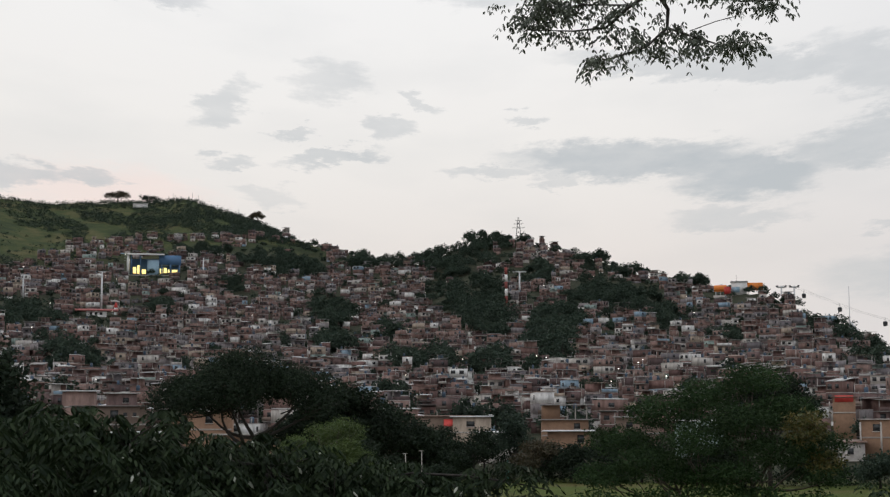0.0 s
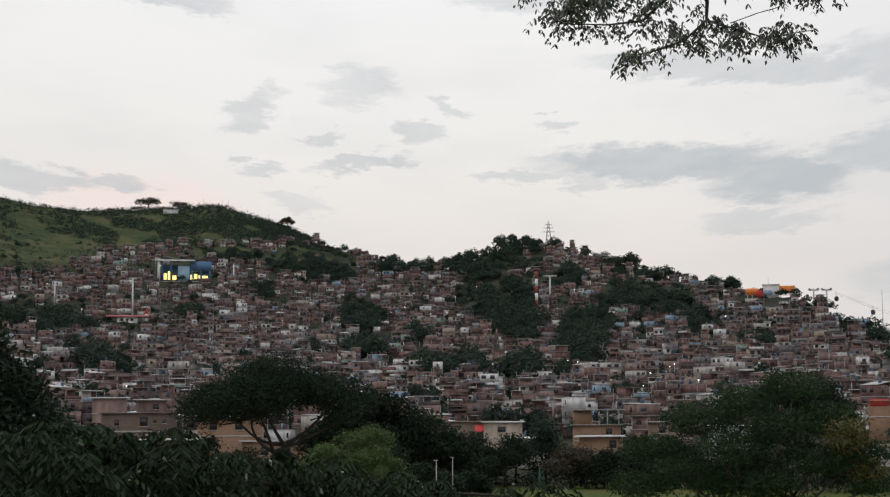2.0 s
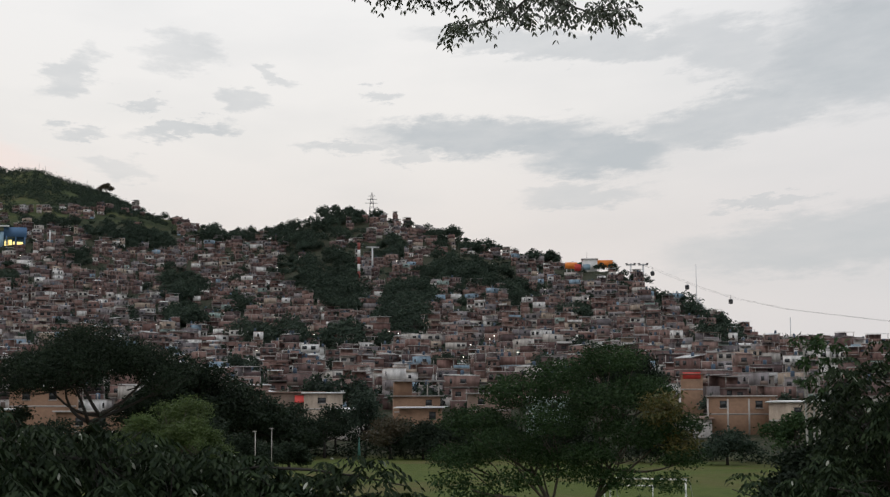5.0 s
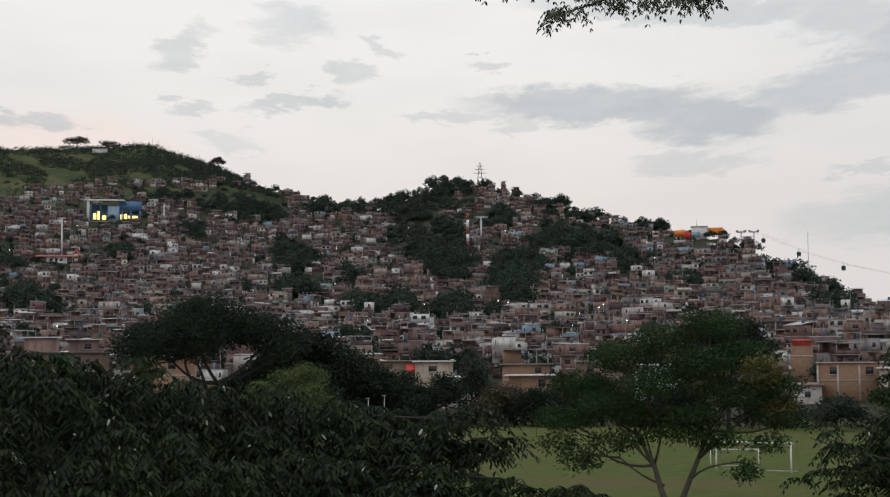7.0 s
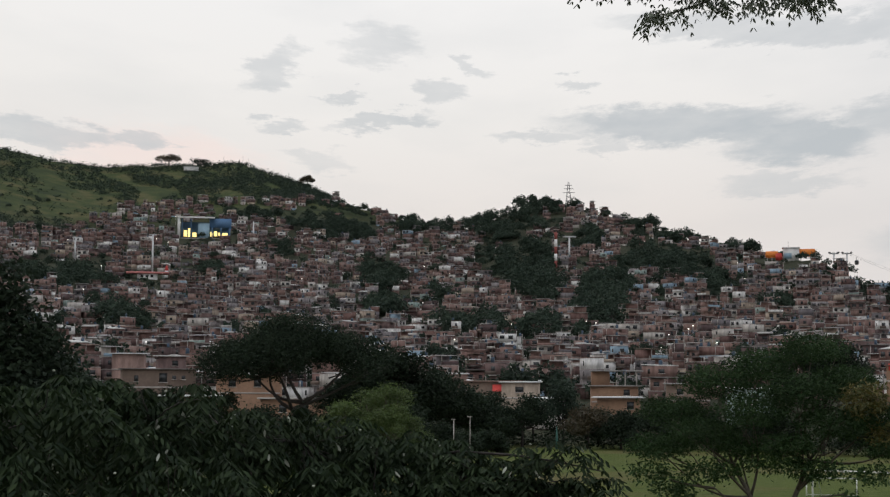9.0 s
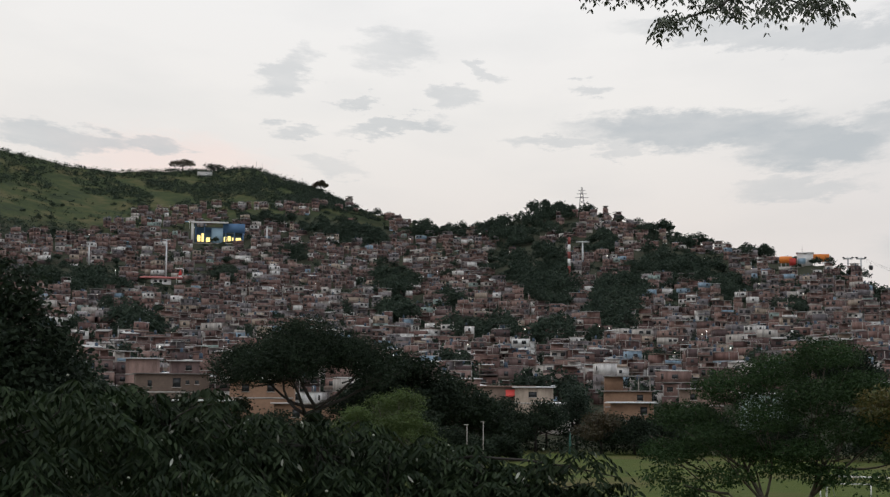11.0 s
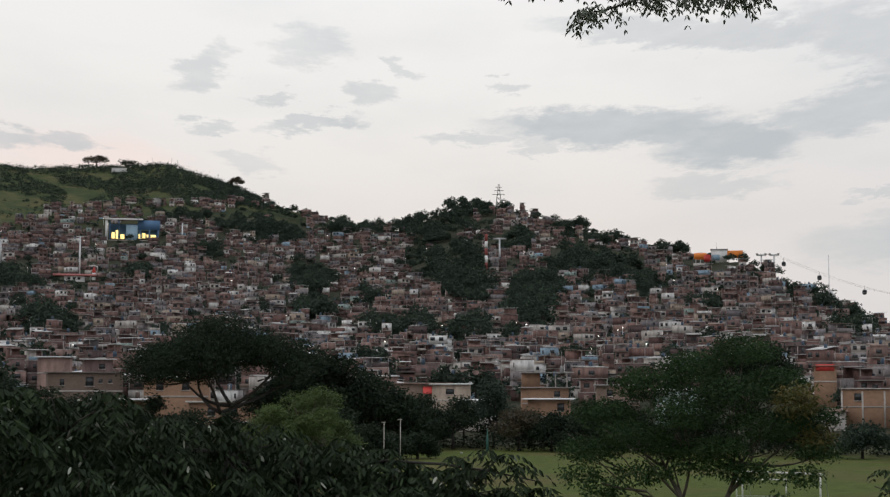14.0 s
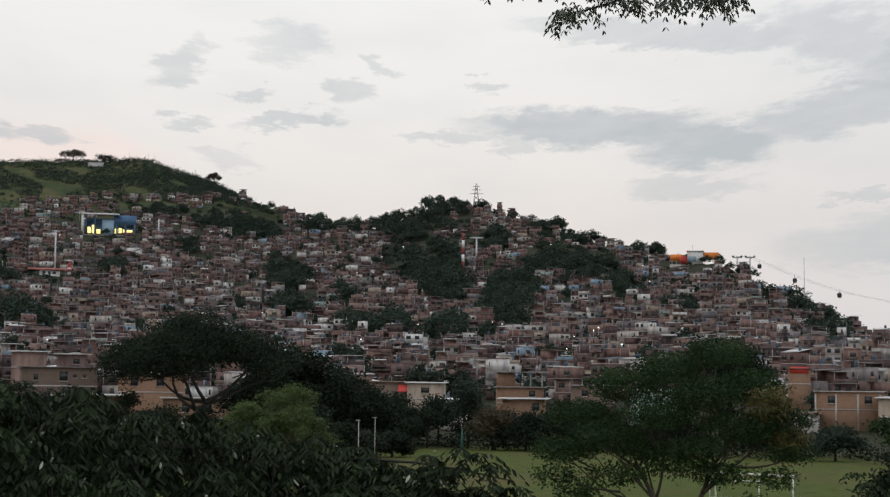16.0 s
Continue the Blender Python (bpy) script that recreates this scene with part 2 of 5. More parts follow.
M = {
    "wall": choice("brick_or_render", BRICKS, 0.9, False), "wall_s": choice("brick_or_render_far", BRICKS, 0.9, True),
    "roof": choice("roof_sheets", SHEETS, 0.6, False), "roof_s": choice("roof_sheets_far", SHEETS, 0.6, True),
    "slab": plain("raw_concrete", (0.38, 0.355, 0.335), 0.9), "slab_s": plain("raw_concrete_far", (0.38, 0.355, 0.335), 0.9, island=True),
    "pane": plain("dark_window", (0.03, 0.033, 0.036), 0.25, spec=0.5), "pane_s": plain("dark_window_far", (0.03, 0.033, 0.036), 0.25, island=True, spec=0.5),
    "door": plain("painted_metal_door", (0.16, 0.12, 0.10), 0.6, spread=0.5), "door_s": plain("painted_metal_door_far", (0.16, 0.12, 0.10), 0.6, island=True, spread=0.5),
    "tank": plain("plastic_tank", (0.05, 0.08, 0.12), 0.5), "tank_s": plain("plastic_tank_far", (0.05, 0.08, 0.12), 0.5, island=True),
    "white": plain("white_paint", (0.72, 0.72, 0.71), 0.6, var=0.12, spread=0.06), "steel": plain("galvanised_steel", (0.55, 0.56, 0.57), 0.45, var=0.12, spread=0.08, metal=0.3),
    "dark_steel": plain("dark_steel", (0.09, 0.09, 0.095), 0.5), "band_red": plain("weathered_red_paint", (0.24, 0.065, 0.055), 0.6), "red": plain("red_paint", (0.55, 0.06, 0.05), 0.55, var=0.15), "rose": plain("faded_red_sheet", (0.52, 0.20, 0.19), 0.6),
    "orange": plain("orange_panels", (0.72, 0.22, 0.04), 0.5, var=0.12, spread=0.05), "blue": plain("blue_panels", (0.09, 0.18, 0.32), 0.5, var=0.2, spread=0.1),
    "pale_blue": plain("pale_blue_panels", (0.32, 0.47, 0.58), 0.4, var=0.2), "bark": plain("grey_brown_bark", (0.10, 0.085, 0.07), 0.95, var=0.4, scale=4.0),
    "dark_bark": plain("dark_bark", (0.045, 0.04, 0.037), 0.95, var=0.4, scale=4.0), "pale_bark": plain("pale_bark", (0.38, 0.37, 0.34), 0.9, var=0.25, scale=3.0),
    "peach": plain("peach_brick", (0.165, 0.122, 0.098), 0.9, var=0.2), "orange_brick": plain("orange_brick", (0.245, 0.152, 0.102), 0.9, var=0.2), "zinc": plain("bright_zinc_sheet", (0.62, 0.63, 0.63), 0.5, var=0.15, spread=0.08),
    "pale_speck": plain("pale_tufts", (0.34, 0.36, 0.30), 0.8),
    "lamp": lit("street_light", (1.0, 0.93, 0.82), 3.0), "warm_lamp": lit("warm_light", (1.0, 0.74, 0.26), 1.7), "cyan": plain("cyan_paint", (0.05, 0.13, 0.11), 0.7),
    # leaf_hill: the bluish lift of distant haze is mixed into its greens
    "leaf_hill": foliage("hazy_hill_leaves", (0.024, 0.040, 0.031), (0.054, 0.076, 0.053), rough=0.7, gloss=0.16), "leaf_dark": foliage("dark_leaves", (0.013, 0.023, 0.015), (0.030, 0.045, 0.026), rough=0.7, gloss=0.16),
    "leaf_mid": foliage("green_leaves", (0.022, 0.050, 0.020), (0.054, 0.094, 0.036), rough=0.7, gloss=0.16), "leaf_bright": foliage("bright_leaves", (0.052, 0.086, 0.026), (0.100, 0.138, 0.045)),
    "leaf_near": foliage("near_leaves", (0.009, 0.019, 0.009), (0.032, 0.050, 0.021), (0.40, 0.42, 0.36), 0.7, 0.14), "leaf_yellow": foliage("yellowing_leaves", (0.13, 0.10, 0.03), (0.07, 0.085, 0.03)),
    "leaf_dry": foliage("dry_leaves", (0.10, 0.075, 0.045), (0.06, 0.06, 0.035)), "leaf_over": foliage("hanging_leaves", (0.060, 0.072, 0.058), (0.15, 0.17, 0.13)),
}


# ---- shapes ----
import itertools


def mesh_from(name, verts, faces, mats, mat_index=None, smooth=False):
    me = bpy.data.meshes.new(name)
    co = np.ascontiguousarray(np.asarray(verts, dtype=np.float32)).ravel()
    if isinstance(faces, np.ndarray):
        flat, sizes = faces.ravel().astype(np.int32), np.full(len(faces), faces.shape[1], dtype=np.int32)
    else:
        sizes = np.array([len(f) for f in faces], dtype=np.int32)
        flat = np.fromiter(itertools.chain.from_iterable(faces), dtype=np.int32, count=int(sizes.sum()))
    me.vertices.add(len(co) // 3)
    me.vertices.foreach_set("co", co)
    me.loops.add(len(flat))
    me.loops.foreach_set("vertex_index", flat)
    me.polygons.add(len(sizes))
    me.polygons.foreach_set("loop_start", np.concatenate([[0], np.cumsum(sizes)[:-1]]).astype(np.int32))
    for m_ in mats:
        me.materials.append(m_)
    if mat_index is not None:
        me.polygons.foreach_set("material_index", np.asarray(mat_index, dtype=np.int32))
    if smooth:
        me.polygons.foreach_set("use_smooth", np.ones(len(me.polygons), dtype=bool))
    me.update(calc_edges=True)
    return me


CUBE = np.array([(-.5, -.5, -.5), (.5, -.5, -.5), (.5, .5, -.5), (-.5, .5, -.5), (-.5, -.5, .5), (.5, -.5, .5), (.5, .5, .5), (-.5, .5, .5)])
CUBE_F = [(0, 3, 2, 1), (4, 5, 6, 7), (0, 1, 5, 4), (1, 2, 6, 5), (2, 3, 7, 6), (3, 0, 4, 7)]


def box(x0, x1, y0, y1, z0, z1, tilt=0.0):
    """A box; tilt raises its back edge by that many metres."""
    v = (CUBE + 0.5) * (x1 - x0, y1 - y0, z1 - z0) + (x0, y0, z0)
    v[:, 2] += tilt * (v[:, 1] - y0) / max(y1 - y0, 1e-6)
    return v, CUBE_F


def tube(points, radii, sides=6):
    """A tapered tube along points, closed at its ends."""
    pts = [Vector(p) for p in points]
    verts, faces = [], []
    for i, p in enumerate(pts):
        d = (pts[min(i + 1, len(pts) - 1)] - pts[max(i - 1, 0)]).normalized()
        a = d.cross(Vector((0.31, 0.95, 0.07))).normalized()
        b = d.cross(a)
        for s in range(sides):
            t = 2 * math.pi * s / sides
            verts.append(p + (a * math.cos(t) + b * math.sin(t)) * radii[i])
    for i in range(len(pts) - 1):
        for s in range(sides):
            s2 = (s + 1) % sides
            faces.append((i * sides + s, i * sides + s2, (i + 1) * sides + s2, (i + 1) * sides + s))
    faces.append(tuple(range(sides - 1, -1, -1)))
    faces.append(tuple(range((len(pts) - 1) * sides, len(pts) * sides)))
    return np.array([tuple(v) for v in verts]), faces


def ball(c, r, squash=1.0, n=8, m=5):
    verts, faces = [], []
    for j in range(1, m):
        f = math.pi * j / m
        for i in range(n):
            t = 2 * math.pi * i / n
            verts.append((c[0] + r * math.sin(f) * math.cos(t), c[1] + r * math.sin(f) * math.sin(t), c[2] + squash * r * math.cos(f)))
    top, bot = len(verts), len(verts) + 1
    verts += [(c[0], c[1], c[2] + squash * r), (c[0], c[1], c[2] - squash * r)]
    for j in range(m - 2):
        for i in range(n):
            k = (i + 1) % n
            faces.append((j * n + i, (j + 1) * n + i, (j + 1) * n + k, j * n + k))
    for i in range(n):
        k = (i + 1) % n
        faces.append((top, i, k))
        faces.append((bot, (m - 2) * n + k, (m - 2) * n + i))
    return np.array(verts), faces


def join(pieces):
    verts, faces, base = [], [], 0
    for v, f in pieces:
        verts.append(np.asarray(v))
        faces += [tuple(i + base for i in q) for q in f]
        base += len(v)
    return np.concatenate(verts), faces


def part(name, shape, mat_key, parent, label="", smooth=False):
    ob = new(name, mesh_from(name, shape[0], shape[1], [M[mat_key]], smooth=smooth))
    ob.parent = parent
    if label:
        ob["label"] = label
    return ob


def thing(name, m, label, category, group="", kind=""):
    ob = new(name)
    ob.matrix_world = m
    return tagged(ob, label, category, group, kind)


# ---- land ----
RIDGE = [(-180, 0.6), (-90, 3.0), (-60, 11.0), (-45, 14.5), (-34.5, 15.2), (-31, 14.8), (-28.5, 14.7), (-25.8, 15.0), (-23.9, 15.3), (-21.9, 15.5), (-20.2, 15.8), (-18.7, 16.0), (-16.7, 15.4), (-14.1, 14.9),
         (-12.2, 14.2), (-9.9, 13.7), (-6.7, 13.1), (-3.9, 12.5), (-1.6, 12.6), (0.3, 13.5), (2.6, 14.3), (4.5, 14.3), (7.3, 13.6), (10, 12.8), (12.7, 12.0), (14.8, 11.1), (17, 10.8), (19, 10.1),
         (22.6, 9.5), (24.1, 8.7), (26.2, 7.0), (28.3, 5.6), (29.6, 4.9), (31.5, 4.1), (35, 3.3), (39, 2.5), (45, 2.1), (60, 1.5), (180, 0.6)]
FAR = [(-180, 800), (-60, 950), (-34, 930), (-20, 880), (-13, 780), (-4, 690), (3, 710), (12, 660), (20, 590), (26, 530), (31, 480), (40, 450), (60, 600), (180, 800)]
FOOT = 250.0
E_FOOT = 2.1


def ridge(az):
    top = np.interp(az, [p[0] for p in RIDGE], [p[1] for p in RIDGE])
    return top - np.interp(az, [-16, -10, 20, 28, 36], [-0.15, 0.22, 0.25, 0.3, 0.15])


def far(az):
    return np.interp(az, [p[0] for p in FAR], [p[1] for p in FAR])


def land(az, r):
    """Height of the ground at a bearing and distance."""
    az, r = np.asarray(az, float), np.asarray(r, float)
    e1, rr = ridge(az), far(az)
    e0 = np.minimum(E_FOOT, e1)
    u = np.clip((r - FOOT) / (rr - FOOT), 0, 1)
    el = e0 + (e1 - e0) * u
    slope = EYE_Z + np.minimum(r, rr) * np.tan(np.radians(el)) - np.maximum(r - rr, 0) * 0.28
    z_foot = EYE_Z + FOOT * np.tan(np.radians(e0))
    apron = z_foot * np.clip((r - 124) / (FOOT - 124), 0, 1) ** 1.1
    z = np.where(r < FOOT, apron, slope)
    return np.where(r > rr, np.maximum(z, 2.0), z)


def ground_at(az, el):
    """Distance at which the hillside is seen at that elevation."""
    e1, rr = float(ridge(az)), float(far(az))
    u = min(max((el - E_FOOT) / (e1 - E_FOOT), 0.0), 1.0)
    return FOOT + u * (rr - FOOT)


def stand(az, el=None, r=None, face=True, turn=0.0, sink=0.0, z=None):
    """Pose of a thing that stands on the ground at a bearing, facing the viewpoint."""
    r = ground_at(az, el) if r is None else r
    p = at(az, 0, r)
    p.z = float(land(az, r)) - sink if z is None else z
    return pose(p.x, p.y, p.z, 0, 0, (-true_bearing(az) if face else 0) + turn)


def ground_material():
    mt, k, bsdf = material("ground_cover", 0.95, 0.1)
    pos = place_coords(k)
    x, y, z = k.n("ShaderNodeSeparateXYZ", (pos,)).outputs
    n1, n2, n3 = k.noise(pos, 0.05, 5.0), k.noise(pos, 0.6, 5.0), k.noise(pos, 6.0, 3.0)
    grass = k.ramp(n2, [(0.3, (0.052, 0.076, 0.017)), (0.7, (0.094, 0.116, 0.028))])
    worn = k.n("ShaderNodeMapRange", {"Value": n1, 1: 0.47, 2: 0.66, 3: 0.0, 4: 0.75}).outputs[0]
    grass = k.mix(worn, grass, (0.115, 0.088, 0.042, 1))
    dirt = k.ramp(n2, [(0.3, (0.045, 0.038, 0.028)), (0.5, (0.024, 0.034, 0.018)), (0.7, (0.085, 0.066, 0.050))])
    scrub = k.ramp(k.noise(pos, 0.03, 6.0, 0.65), [(0.35, (0.024, 0.037, 0.018)), (0.50, (0.050, 0.066, 0.025)), (0.66, (0.105, 0.095, 0.045))])
    far_out = k.m("SQRT", k.m("ADD", k.m("POWER", x, 2.0), k.m("POWER", k.m("DIVIDE", y, DEPTH), 2.0)))
    on_hill = k.n("ShaderNodeMapRange", {"Value": k.m("ADD", far_out, k.m("MULTIPLY", n1, 14.0)), 1: 128.0, 2: 138.0, 3: 0.0, 4: 1.0}).outputs[0]
    wild = k.n("ShaderNodeMapRange", {"Value": k.m("ADD", far_out, k.m("MULTIPLY", n1, 60.0)), 1: 720.0, 2: 770.0, 3: 0.0, 4: 1.0}).outputs[0]
    col = k.mix(on_hill, grass, k.mix(wild, dirt, scrub))
    fine = k.m("ADD", 0.75, k.m("MULTIPLY", n3, 0.5))
    col = k.mix(1.0, col, k.n("ShaderNodeCombineColor", (fine, fine, fine)).outputs[0], "MULTIPLY")
    k.t.links.new(col, bsdf.inputs["Base Color"])
    relief(k, bsdf, k.m("ADD", n3, k.m("MULTIPLY", n2, 2.0)), 0.7, 0.15)
    return mt


M["ground"] = ground_material()
azs = np.concatenate([np.arange(-180, -50, 5.0), np.arange(-50, 50, 0.5), np.arange(50, 180, 5.0)])
rings = np.concatenate([[0.4, 3, 10, 25, 45, 65, 85, 105], np.arange(118, 256, 6.0), np.arange(262, 960, 11.0), [980, 1040, 1150, 1500, 2200, 3200, 4500]])
A_, R_ = np.meshgrid(azs, rings)
Z_ = land(A_, R_)
jit = np.array([noise.noise((a * 0.35, r * 0.03, 0)) for a, r in zip(A_.ravel(), R_.ravel())]).reshape(A_.shape)
Z_ = Z_ + np.where((R_ > 200) & (R_ < far(A_) - 15), jit * 1.2, 0) + np.where(R_ < 118, jit * 0.08, 0)
GV = np.stack([R_ * np.sin(np.radians(A_)), DEPTH * R_ * np.cos(np.radians(A_)), Z_], -1).reshape(-1, 3)
na, nr = len(azs), len(rings)
GF = [(j * na + i, j * na + (i + 1) % na, (j + 1) * na + (i + 1) % na, (j + 1) * na + i) for j in range(nr - 1) for i in range(na)]
GF.append(tuple(range(na)))
GF = [tuple(reversed(f)) for f in GF[:-1]] + [GF[-1]]
tagged(new("ground", mesh_from("ground", GV, GF, [M["ground"]], smooth=True)), "worn grass field rising into a scrubby brown hillside", "ground", kind="structure")


# ---- trees ----
def leaves(rng, centres, length, width, droop, up=0.4):
    """Leaves at the given points: folded blades, each bent along its middle."""
    n = len(centres)
    d = rng.normal(size=(n, 3))
    d[:, 2] = d[:, 2] * 0.6 - droop
    d /= np.linalg.norm(d, axis=1)[:, None]
    nrm = rng.normal(size=(n, 3)) * 0.8 + (0, 0, up)
    side = np.cross(d, nrm)
    side /= np.linalg.norm(side, axis=1)[:, None] + 1e-9
    nn = np.cross(side, d)
    le = (length * rng.uniform(0.6, 1.3, n))[:, None]
    wi = (width * rng.uniform(0.6, 1.3, n))[:, None]
    a = centres
    mid = centres + d * le * 0.5
    v = np.stack([a, mid + side * wi * 0.5 + nn * wi * 0.25, centres + d * le - nn * le * 0.1, mid - side * wi * 0.5 + nn * wi * 0.25], 1).reshape(-1, 3)
    i = np.arange(n) * 4
    f = np.concatenate([np.stack([i, i + 1, i + 2], 1), np.stack([i, i + 2, i + 3], 1)])
    return v, f


def in_lobes(rng, lobes, n, hollow=0.45):
    """Points in the outer parts of several ellipsoids, gathered in clumps."""
    vol = np.array([l[3] * l[4] * l[5] for l in lobes]) ** 0.8
    pick = rng.choice(len(lobes), n, p=vol / vol.sum())
    L = np.array(lobes)[pick]
    u = rng.normal(size=(n, 3))
    u /= np.linalg.norm(u, axis=1)[:, None]
    rad = rng.uniform(hollow ** 3, 1, n) ** (1 / 3)
    return L[:, :3] + u * rad[:, None] * L[:, 3:]


def clumped(rng, lobes, n_clumps, per, spread, hollow=0.45):
    c = in_lobes(rng, lobes, n_clumps, hollow)
    return (np.repeat(c, per, 0) + rng.normal(size=(n_clumps * per, 3)) * np.array(spread))


def limb(rng, a, b, r0, r1, sag=0.1, steps=5):
    a, b = np.array(a, float), np.array(b, float)
    ln = np.linalg.norm(b - a)
    pts, rad = [], []
    off = rng.normal(size=3) * ln * 0.06
    for i in range(steps + 1):
        t = i / steps
        p = a + (b - a) * t + off * math.sin(math.pi * t) + np.array((0, 0, -sag * ln * math.sin(math.pi * t)))
        pts.append(p)
        rad.append(r0 + (r1 - r0) * t)
    return tube(pts, rad, 6)


def grow(name, m, rng, trunk, lobes, n_clumps, per, spread, leaf, droop, mats, label, category="tree", group="", twigs=2, hollow=0.45, fork=None, hang=0.08):
    """A tree: trunk (points, radii), one limb and some twigs to each lobe of its crown, and a crown of leaf clumps."""
    t = thing(name, m, label, category, group)
    top = np.array(trunk[0][-1])
    forks = fork or [top]
    pieces = [tube(trunk[0], trunk[1], 8)]
    mains = list(range(0, len(lobes), max(1, len(lobes) // 6)))[-6:] if len(lobes) > 15 else range(len(lobes))
    elbows = []
    for i, l in [(i, lobes[i]) for i in mains] + [(i, l) for i, l in enumerate(lobes) if i not in mains]:
        c = np.array(l[:3])
        f = np.array(forks[i % len(forks)])
        r0 = trunk[1][-1] * 0.62
        if i in mains:
            elbows.append(f + (c + (0, 0, -l[5] * 0.3) - f) * 0.7)
        else:
            f = min(elbows, key=lambda q: np.linalg.norm(q - c))
            r0 *= 0.5
        pieces.append(limb(rng, f, c + (0, 0, -l[5] * 0.3), r0, r0 * 0.35, hang))
        for _ in range(twigs):
            e = c + rng.uniform(-0.75, 0.75, 3) * np.array(l[3:])
            s = f + (c + (0, 0, -l[5] * 0.3) - f) * rng.uniform(0.45, 0.95)
            pieces.append(limb(rng, s, e, r0 * 0.4, r0 * 0.1, 0.05, 4))
    part("trunk", join(pieces), mats[0], t, smooth=True)
    pts = clumped(rng, lobes, n_clumps, per, spread, hollow)
    part("crown", leaves(rng, pts, leaf[0], leaf[1], droop), mats[1], t)
    return t


def scatter_lobes(rng, n, rx, ry, rz, base, size):
    """Lobes filling a flattened dome above base."""
    out = []
    for i in range(n):
        a = 2.399 * i
        q = math.sqrt((i + 0.5) / n) * 0.85
        x, y = rx * q * math.cos(a), ry * q * math.sin(a)
        z = base + rz * (1 - q * q) * rng.uniform(0.45, 0.95)
        s = size * rng.uniform(0.75, 1.25)
        out.append((x, y, z, s, s, s * rng.uniform(0.55, 0.8)))
    return out


# ---- houses ----
def house_plan(rng, wdt, dep, storeys, style, hgt=2.7):
    """Parts of one house as (name, material key, shape). Front towards -y, floor at 0, footing below."""
    out = []
    x0, x1 = -wdt / 2, wdt / 2
    z = 0.0
    out.append(("footing", "wall", box(x0 + 0.05, x1 - 0.05, 0.05, dep, -5.0, -0.02)))
    for s in range(storeys):
        jut = rng.choice([0, 0, 0.35]) if s else 0
        set_back = rng.uniform(0.6, 1.6) if s == storeys - 1 and storeys > 1 and rng.random() < 0.25 else 0
        fy = -jut + set_back
        out.append(("wall", "wall", box(x0, x1 - (rng.uniform(0, wdt * 0.35) if s == storeys - 1 and s and rng.random() < 0.3 else 0), fy, dep, z, z + hgt)))
        if s or rng.random() < 0.6:
            out.append(("floor_slab", "slab", box(x0 - 0.04, x1 + 0.04, -jut - 0.05, dep + 0.02, z - 0.1, z + 0.06)))
        n = max(1, int(wdt / 2.5))
        for i in range(n):
            if rng.random() < 0.18:
                continue
            cx = x0 + (i + 0.5) * (wdt * 0.9) / n
            if s == 0 and i == int(n / 2):
                out.append(("door", "door", box(cx - 0.5, cx + 0.5, fy - 0.05, fy + 0.1, z + 0.07, z + 2.05)))
                continue
            ww, wh, wz = rng.uniform(0.9, 1.9), rng.uniform(0.9, 1.35), z + rng.uniform(0.85, 1.05)
            out.append(("window", "pane", box(cx - ww / 2, cx + ww / 2, fy - 0.03, fy + 0.1, wz, wz + wh)))
            if rng.random() < 0.5:
                out.append(("sill", "slab", box(cx - ww / 2 - 0.12, cx + ww / 2 + 0.12, fy - 0.12, fy + 0.05, wz - 0.12, wz - 0.003)))
        for side in (-1, 1):      # openings in the flanks
            if rng.random() < 0.6:
                cy, ww, wz = fy + (dep - fy) * rng.uniform(0.25, 0.7), rng.uniform(0.7, 1.3), z + rng.uniform(0.85, 1.05)
                xs = x0 if side < 0 else x1
                out.append(("window", "pane", box(xs - 0.03, xs + 0.03, cy - ww / 2, cy + ww / 2, wz, wz + rng.uniform(0.9, 1.3))))
        if rng.random() < 0.35:   # raw columns of the frame
            for cx in (x0 + 0.13, x1 - 0.13):
                out.append(("column", "slab", box(cx - 0.12, cx + 0.12, fy - 0.04, fy + 0.1, z + 0.065, z + hgt - 0.11)))
        if s and rng.random() < 0.28:
            out.append(("balcony", "slab", box(x0 + 0.1, x0 + wdt * 0.65, fy - 1.0, fy - 0.125, z - 0.13, z + 0.05)))
            out.append(("railing", "door", box(x0 + 0.1, x0 + wdt * 0.65, fy - 1.0, fy - 0.95, z + 0.055, z + 0.95)))
        z += hgt
    if style == 0:      # sheet roof, sloping
        over = rng.uniform(0.08, 0.4)
        t = rng.uniform(-0.5, 0.9)
        th = rng.uniform(0.08, 0.2)
        out.append(("roof", "roof", box(x0 - 0.12, x1 + 0.12, -over, dep + 0.3, z + 0.004 + max(0, -t), z + th + max(0, -t), t)))
    elif style == 1:    # flat slab with the stubs of columns
        out.append(("roof", "slab", box(x0 - 0.06, x1 + 0.06, -0.2, dep + 0.1, z + 0.004, z + 0.16)))
        for cx in (x0 + 0.15, x1 - 0.15):
            out.append(("column", "slab", box(cx - 0.12, cx + 0.12, 0.1, 0.34, z + 0.2, z + rng.uniform(0.6, 1.4))))
    else:               # terrace with a half-open sheet roof on posts
        out.append(("roof_slab", "slab", box(x0 - 0.05, x1 + 0.05, -0.12, dep + 0.05, z + 0.004, z + 0.18)))
        out.append(("parapet", "wall", box(x0, x1, -0.05, 0.1, z + 0.18, z + 0.95)))
        out.append(("upper_wall", "wall", box(x0, x1 - wdt * 0.3, dep * 0.45, dep, z + 0.18, z + 2.4)))
        for cx in (x0 + 0.1, x1 - 0.1):
            out.append(("post", "slab", box(cx - 0.08, cx + 0.08, 0.12, 0.28, z + 0.18, z + 2.35)))
        out.append(("roof", "roof", box(x0 - 0.3, x1 + 0.2, -0.35, dep + 0.2, z + 2.4, z + 2.5, 0.35)))
